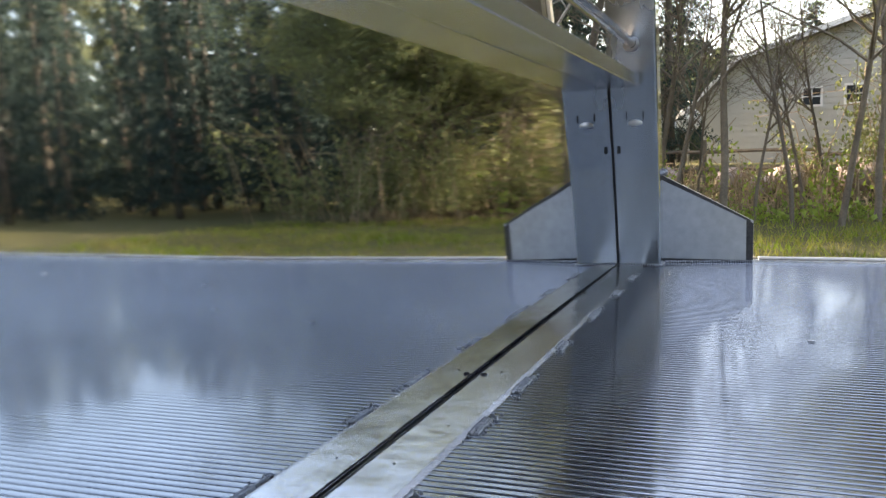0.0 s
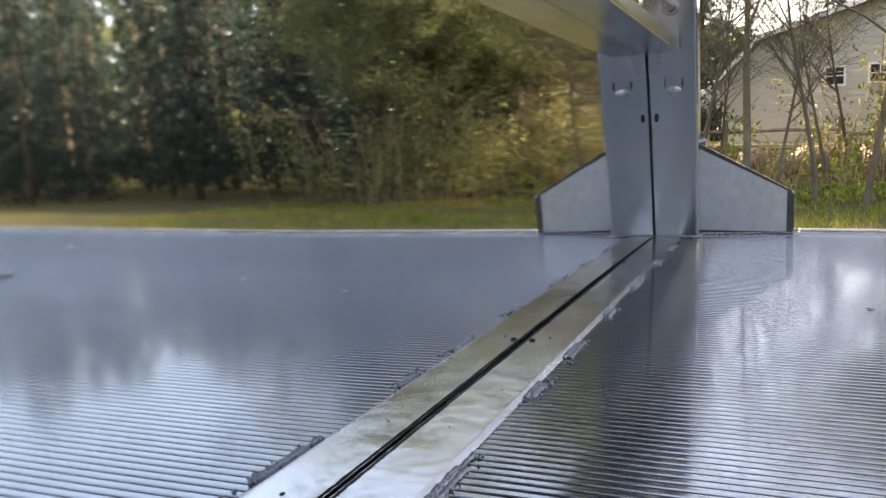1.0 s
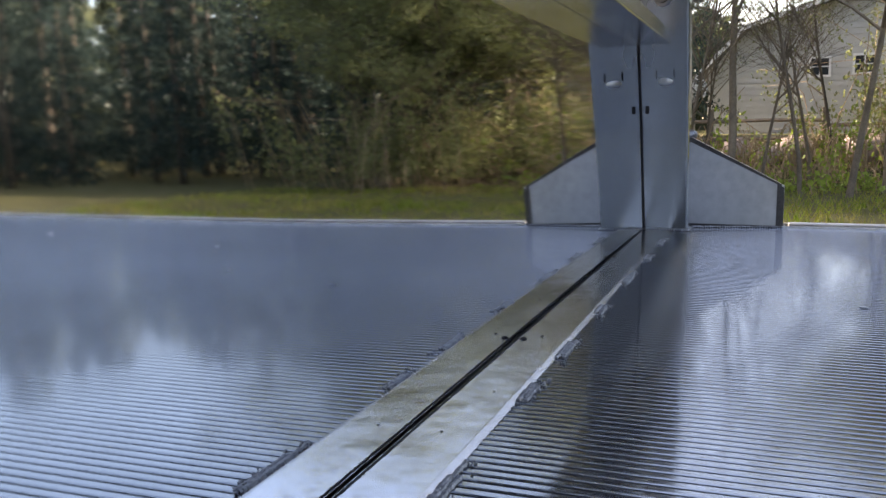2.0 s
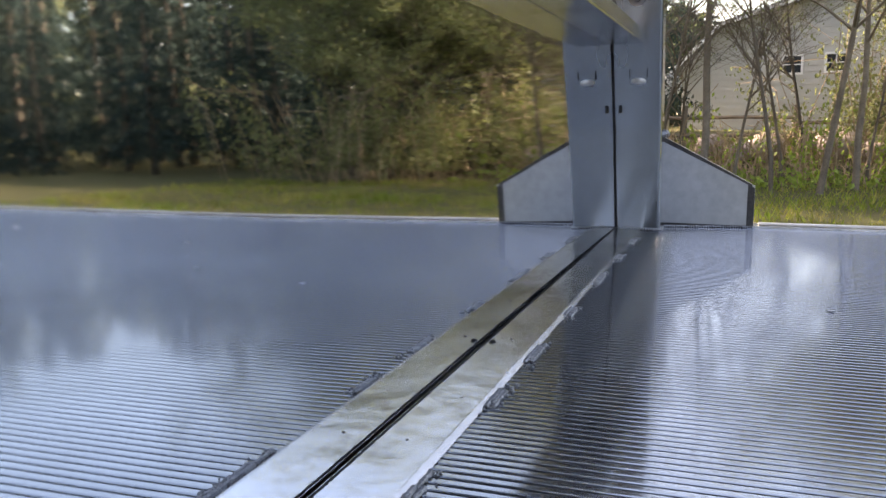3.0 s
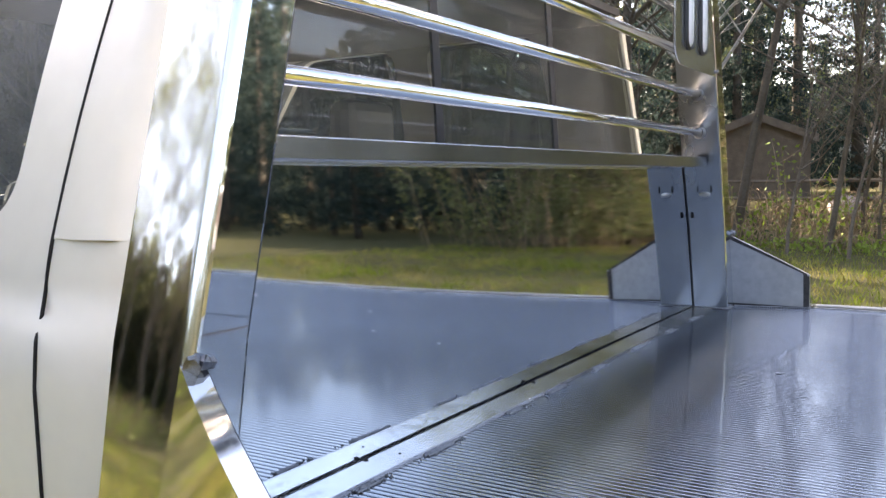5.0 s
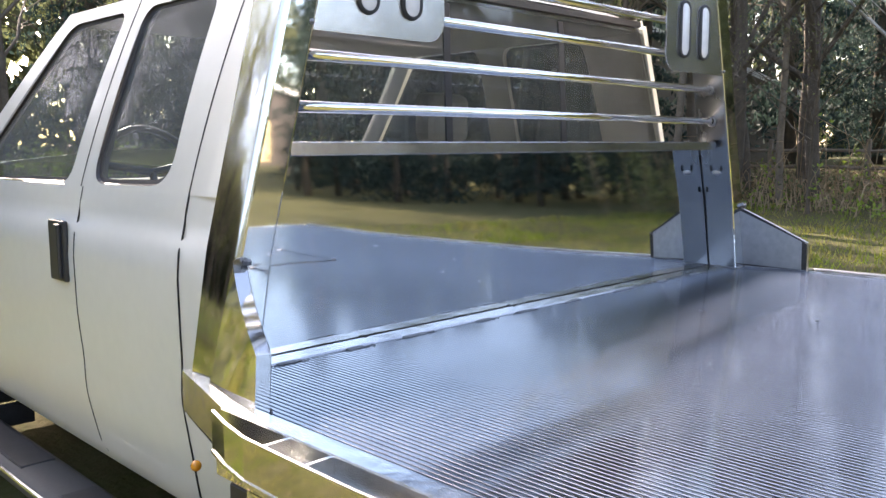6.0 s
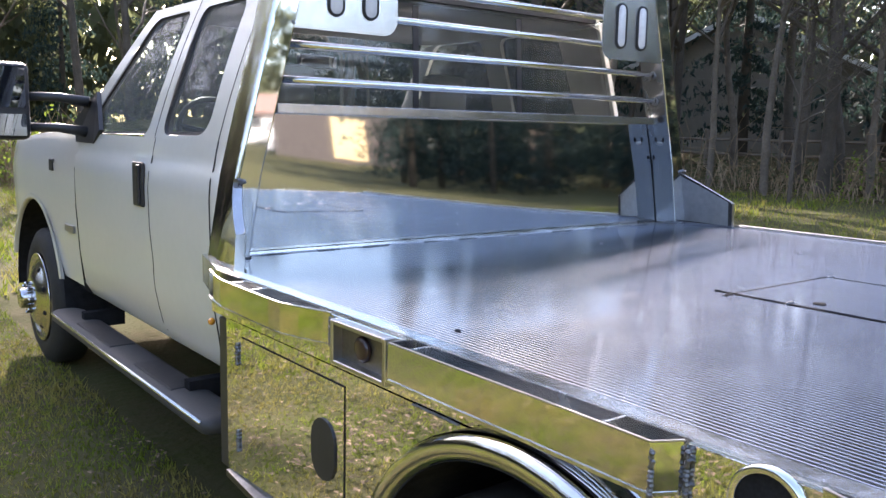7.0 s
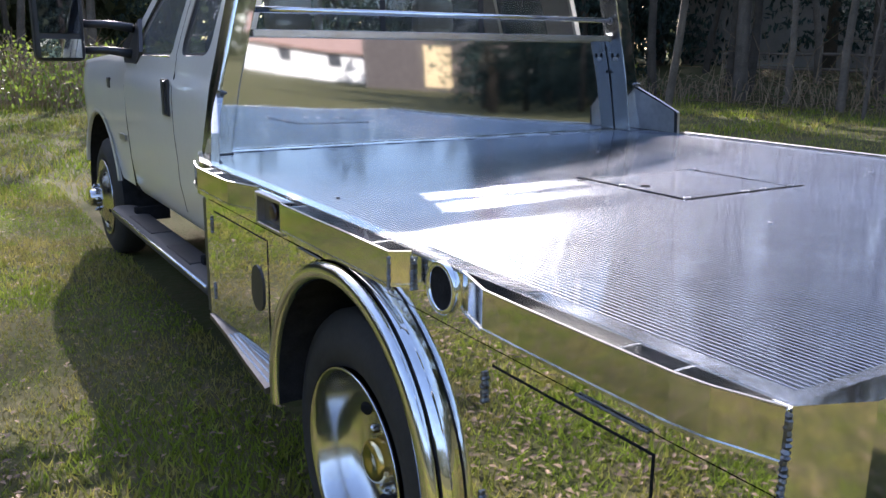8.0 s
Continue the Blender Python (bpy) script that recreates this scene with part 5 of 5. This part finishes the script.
# right side: thin bare trees before the houses, conifers behind
for x, y, k in ((15.2, 0.35, 1.05), (14.4, 1.15, 0.85), (14.9, -0.85, 1.0), (15.8, -2.3, 0.9), (16.4, -3.6, 1.1), (14.6, 2.2, 0.8), (17.4, 3.8, 1.2), (16.0, 5.6, 1.0), (15.0, 7.4, 1.1),
                (16.6, 9.0, 1.2), (17.5, 11.2, 1.3), (14.6, 12.6, 1.2), (17.6, 6.9, 1.25), (18.5, 1.4, 1.1), (18.8, -1.6, 1.0), (14.8, -1.6, 0.7), (15.6, -0.2, 0.8), (16.8, 0.9, 0.75), (17.2, -1.1, 0.9), (15.3, -2.9, 0.75), (16.9, -2.6, 0.8), (15.9, 1.7, 0.7)):
    plant(bare, x, y, k)
for x, y, k in ((31, 2.9, 0.85), (29.5, 4.6, 0.9), (28.5, 6.4, 0.8), (29, 8.6, 0.95), (26.5, 10.6, 0.9), (32, 6.5, 1.0), (33, 10, 1.0), (24, 14.5, 0.8), (27, 28, 0.9), (44, 3.6, 0.72), (48, 6.5, 0.8), (50, 1.5, 0.62), (52, -3, 0.55), (52, -9, 0.5), (49, -15, 0.9), (40, 26, 1.0), (45, 14, 1.0), (46, 20, 1.0)):
    if not in_sun_lane(x, y, 16):
        plant(fine_con if x < 32 and y < 9.5 else con, x, y, k)
for x, y, k in ((20.5, 7.6, 0.9), (19.0, 9.6, 0.9), (18.2, 13.0, 0.9), (19.5, 14.8, 1.0), (17.0, 15.5, 0.9), (22, 11.5, 1.0), (21.5, 17.5, 1.0), (19.5, 8.6, 0.9), (20.5, 12.4, 0.95)):
    plant(bud, x, y, k)
# far woods close the horizon all round, lower across the open lane to the white house
rw = random.Random(77)
wv, wf = [], []
for _ in range(46000):
    a = rw.uniform(0, 360)
    lane = 278 < a < 306
    d = rw.uniform(98, 108) if lane else rw.uniform(54, 66)
    top = (13 + 5 * noise.noise((a * 0.35, 0.5, 2.0)) + 2.5 * noise.noise((a * 1.9, 3.5, 2.0))) * (1.35 if lane else 0.45 if a < 11 or a > 345 else 1.0)
    h = top * rw.random() ** 0.9
    p = Vector((d * math.cos(radians(a)), d * math.sin(radians(a)), h + terrain(d * math.cos(radians(a)), d * math.sin(radians(a)))))
    quad_leaf(wv, wf, p, rw.uniform(0.45, 0.95) * (1.3 if lane else 1.0), rw)
for _ in range(60000):
    a = rw.uniform(78, 178)
    d = rw.uniform(41, 52)
    h = (12 + 4 * noise.noise((a * 0.3, 7.5, 2.0)) + 2 * noise.noise((a * 1.7, 9.5, 2.0))) * rw.random() ** 0.85
    quad_leaf(wv, wf, Vector((d * math.cos(radians(a)), d * math.sin(radians(a)), h)), rw.uniform(0.22, 0.5), rw)
scatter_mesh("far_woods", wv, wf, M_FAR, "belt of distant dark green woods", "woods")
old = [branchy(51, 15, "large dark-barked tree with a heavy trunk", "large_tree", 4200, 0.08, 0.6, 0.0125, M_NEEDLE, wild=0.12, forks=(13, 6, 4), low=0.25)]
old[0].location = (17.4, 12.6, terrain(17.4, 12.6))
for x, y, k in ((18.5, 6.5, 0.85), (17.7, 8.1, 0.9), (16.4, 16.6, 1.1)):
    plant(old, x, y, k)
birch = branchy(21, 9, "pale leaning tree trunk among the brush", "pale_tree", 60, 0.07, 0.5, 0.010, lean=0.14, bark=M_BIRCH)
birch.location = (17.5, 4.4, terrain(17.5, 4.4))


# ---- brush along the lawn's edge
def brush(n, line, seed, name, tall=1.2, leaf=0.0, twig=True, mat_leaf=None, width=1.6):
    r = random.Random(seed)
    vs, fs, lv, lf = [], [], [], []
    for _ in range(n):
        u = r.random() * (len(line) - 1)
        i = int(u)
        x = line[i][0] + (line[i + 1][0] - line[i][0]) * (u - i) + r.gauss(0, width / 2)
        y = line[i][1] + (line[i + 1][1] - line[i][1]) * (u - i) + r.gauss(0, width / 2)
        h = tall * r.uniform(0.3, 1.0)
        a = r.uniform(0, 6.28)
        lean = r.uniform(0.1, 0.9) * h
        p0 = Vector((x, y, terrain(x, y)))
        p1 = p0 + Vector((lean * 0.4 * math.cos(a), lean * 0.4 * math.sin(a), h * 0.65))
        p2 = p0 + Vector((lean * math.cos(a), lean * math.sin(a), h * r.uniform(0.6, 1.0)))
        if twig:
            for a0, a1, w in ((p0, p1, 0.012), (p1, p2, 0.008)):
                d = (a1 - a0).normalized()
                s1 = d.cross(Vector((0.3, 0.2, 1))).normalized() * w
                s2 = d.cross(s1).normalized() * w
                i0 = len(vs)
                for b in (a0, a1):
                    vs.extend([tuple(b + s1), tuple(b - 0.5 * s1 + 0.87 * s2), tuple(b - 0.5 * s1 - 0.87 * s2)])
                for q in range(3):
                    w2 = (q + 1) % 3
                    fs.append((i0 + q, i0 + w2, i0 + 3 + w2, i0 + 3 + q))
        for _k in range(int(leaf)):
            b = p0.lerp(p2, r.uniform(0.2, 1.0)) + Vector((r.gauss(0, 0.12), r.gauss(0, 0.12), r.gauss(0, 0.08)))
            quad_leaf(lv, lf, b, r.uniform(0.03, 0.075), r)
    if twig:
        scatter_mesh(name, vs, fs, M_TWIG, "tangle of bare brown brush along the lawn's edge", "brush")
    if lf:
        scatter_mesh(name + "_leaves", lv, lf, mat_leaf or M_GREENLEAF, "low yellow-green leaves in the brush", "brush")


EDGE_LINE = [(18.0, -4.6), (16.8, -2.5), (16.2, 0), (16.3, 4), (16.2, 8), (15.4, 12), (13.5, 17)]
brush(480, [(x + 0.8, y) for x, y in EDGE_LINE if y < 9], 31, "side_brush", 0.55, 1)
brush(520, [(x + 2.6, y) for x, y in EDGE_LINE if y < 5], 32, "side_brush_back", 1.15, 1)
# low_brush and tall_brush leaves use darker M_FAR: their shade put into the colour
brush(420, [(x + 2.4, y) for x, y in EDGE_LINE if y > 3], 38, "low_brush", 0.9, 2, True, M_FAR)
brush(330, [(x - 0.3, y) for x, y in EDGE_LINE if y < 7], 33, "side_ivy", 0.35, 5, False, None, 1.0)
brush(60, [(17.6, 3.0), (17.8, 7), (17.6, 11), (17.2, 16)], 36, "tall_brush", 2.4, 2, True, M_FAR, 2.6)
brush(45, [(x + 1.2, y) for x, y in EDGE_LINE if y < 9], 37, "sprouting_shrubs", 2.4, 30, True, None, 2.2)
brush(300, [(20.9, -3.0), (20.2, -5.4), (19.4, -7.6), (18.2, -10.0)], 41, "spring_shrubs", 3.6, 75, True, M_BUD, 2.2)
brush(3200, [(-18, 17), (-8, 18.5), (0, 19), (8, 19.5), (13, 18)], 34, "front_brush", 1.9, 9, True, None, 2.6)

# ---- split-rail fence
def fence_bay(x0, y0, x1, y1):
    f = thing("rail_fence", "weathered split-rail wooden fence", "fence", "rail fence behind the brush", at=(x0, y0, terrain(x0, y0) - 0.03))
    d = Vector((x1 - x0, y1 - y0, 0))
    part("post", block(-0.06, 0.06, -0.05, 0.05, 0, 1.15, 0.012), M_WOOD, f)
    for z in (0.42, 0.85):
        part("rail", tube(bmesh.new(), [(0, 0, z), tuple(d * 0.5 + Vector((0, 0, z + 0.02))), tuple(d + Vector((0, 0, z - 0.01)))], 0.05, 6), M_WOOD, f)


yy = -6.5
while yy < 16:
    fence_bay(20.6, yy, 20.6, yy + 2.5)
    yy += 2.5
r9 = random.Random(9)
for x, y, k in ((20.2, -0.9, 0.42), (19.8, -0.3, 0.3), (20.3, -2.4, 0.5), (19.9, -3.1, 0.34), (20.4, 0.4, 0.36), (20.0, -4.4, 0.45), (20.2, 1.9, 0.4)):
    bm = bmesh.new()
    bmesh.ops.create_icosphere(bm, subdivisions=3, radius=1)
    for v in bm.verts:
        v.co *= 1 + 0.28 * noise.noise(v.co * 1.4 + Vector((x, y, 0)))
        v.co = Vector((v.co.x * k * 1.3, v.co.y * k, v.co.z * k * 0.8))
    ob = part("boulder", bm, M_STONE, None, smooth=True)
    ob.location = (x, y, k * 0.45 + terrain(x, y))
    tagged(ob, "rounded reddish field stone by the fence", "rock", "stones by the fence")


# ---- houses
def house(name, label, cx, cy, rot, w, d, eave, rise, wallm, roofm, wins=(), over=0.35, boards=True, base=0.0, knee=None, trim=None):
    """A gabled house: w along its ridge, d across; the gable end faces local -x. Windows: (side, offset, height, width, tall)."""
    t = thing(name, label, "house", at=(cx, cy, base))
    t.rotation_euler = (0, 0, rot)
    h2 = d / 2
    bm_ = bmesh.new()
    prof_ = [(h2, eave)] + ([(h2 - knee[0], eave + knee[1])] if knee else []) + [(0.0, eave + rise)]
    prism(bm_, [(0, -h2, 0), (0, h2, 0)] + [(0, a, b) for a, b in prof_] + [(0, -a, b) for a, b in prof_[-2::-1]], (w, 0, 0))
    wall = part("wall", bm_, wallm, t)
    if boards:
        z = 0.15
        while z < eave + rise - 0.15:
            half_w = h2 if z < eave - 0.25 else float(np.interp(z + 0.25, [b for a, b in prof_], [a for a, b in prof_]))
            part("siding_board", block(-0.034, -0.004, -half_w + 0.02, half_w - 0.02, z, z + 0.215), wallm, wall)
            z += 0.25
    for s_ in (-1, 1):
        for (ya, za), (yb, zb) in zip(prof_, prof_[1:]):
            sl = (zb - za) / (ya - yb)
            if ya == h2:
                ya, za = h2 + over, za - over * sl
            bm_ = bmesh.new()
            prism(bm_, [(-over, s_ * yb, zb + 0.02), (-over, s_ * ya, za + 0.02), (-over, s_ * ya, za + 0.20), (-over, s_ * yb, zb + 0.22)], (w + 2 * over, 0, 0))
            rf = part("roof", bm_, roofm, t)
            bm_ = bmesh.new()
            prism(bm_, [(-over - 0.03, s_ * yb, zb - 0.02), (-over - 0.03, s_ * ya, za - 0.03), (-over - 0.03, s_ * ya, za + 0.19), (-over - 0.03, s_ * yb, zb + 0.20)], (0.028, 0, 0))
            part("barge_board", bm_, trim or M_TRIM, rf)
    for side, o, z, ww, hh in wins:
        wn_ = part("window", block(-0.055, -0.036, o - ww / 2, o + ww / 2, z, z + hh) if side == "gable" else block(o - ww / 2, o + ww / 2, side * (h2 + 0.02) - 0.02, side * (h2 + 0.02) + 0.02, z, z + hh), M_PANE, t)
        if side == "gable":
            for a0, a1, b0, b1 in ((-ww / 2 - 0.09, ww / 2 + 0.09, hh, hh + 0.09), (-ww / 2 - 0.09, ww / 2 + 0.09, -0.09, 0), (-ww / 2 - 0.09, -ww / 2, 0, hh), (ww / 2, ww / 2 + 0.09, 0, hh), (-0.02, 0.02, 0, hh), (-ww / 2, ww / 2, hh / 2 - 0.02, hh / 2 + 0.02)):
                part("frame", block(-0.075, -0.04, o + a0, o + a1, z + b0, z + b1), M_TRIM, wn_)
    return t


hB = house("neighbour_house", "grey-sided gabled house behind bare trees", 36.44, -4.95, radians(-14), 11, 14.8, 3.5, 3.2, M_SIDING, M_ROOF,
           [("gable", 2.85, 3.12, 0.66, 0.66), ("gable", 1.2, 3.15, 0.7, 0.66), ("gable", -1.6, 3.15, 0.7, 0.66)], 0.6, knee=(1.7, 1.6))
house("grey_house", "large grey house half hidden by trees", 27.5, 17.0, radians(27), 10, 11, 3.4, 2.6, M_SIDING_D, M_ROOF, [], 0.5)
house("garden_shed", "brown garden shed with a dark roof", 24.5, 4.9, radians(12), 2.4, 3.0, 1.75, 0.6, M_WOOD, M_ROOF, [], 0.2, False, 0.76, trim=M_WOOD)
house("white_house", "white house with a red-brown roof across the lawn", 24.1, -71.2, radians(22.4), 10, 9, 2.5, 1.5, M_SIDING_W, M_ROOF_R, [(1, 4.0, 1.2, 0.9, 1.0), (1, 7.5, 1.2, 0.9, 1.0)], 0.4, False)
gar = house("garage", "brown garage with a tan door", 28.9, -47.0, radians(-58.5), 7, 10, 3.9, 1.6, M_DARKWALL, M_ROOF, [], 0.3, False)
part("garage_door", block(-0.06, -0.01, -0.9, 0.9, 0.3, 3.1), M_TAN, gar, "tan garage door")

# satellite dish by the grey house
dish = thing("satellite_dish", "round grey satellite dish on a short pole", "dish", at=(34.6, 2.5, 0))
part("pole", tube(bmesh.new(), [(0, 0, 0), (0, 0, 2.6)], 0.05, 8), M_SATIN, dish)
bm = bmesh.new()
lathe(bm, [(-0.12, 0.02), (-0.10, 0.2), (-0.04, 0.4), (0.0, 0.5)], (0, 0, 2.6), n=24)
part("bowl", bm, M_TRIM, dish, smooth=True)
second_dish = copy_thing(dish, Matrix.Translation((33.2, 3.3, -0.3)))
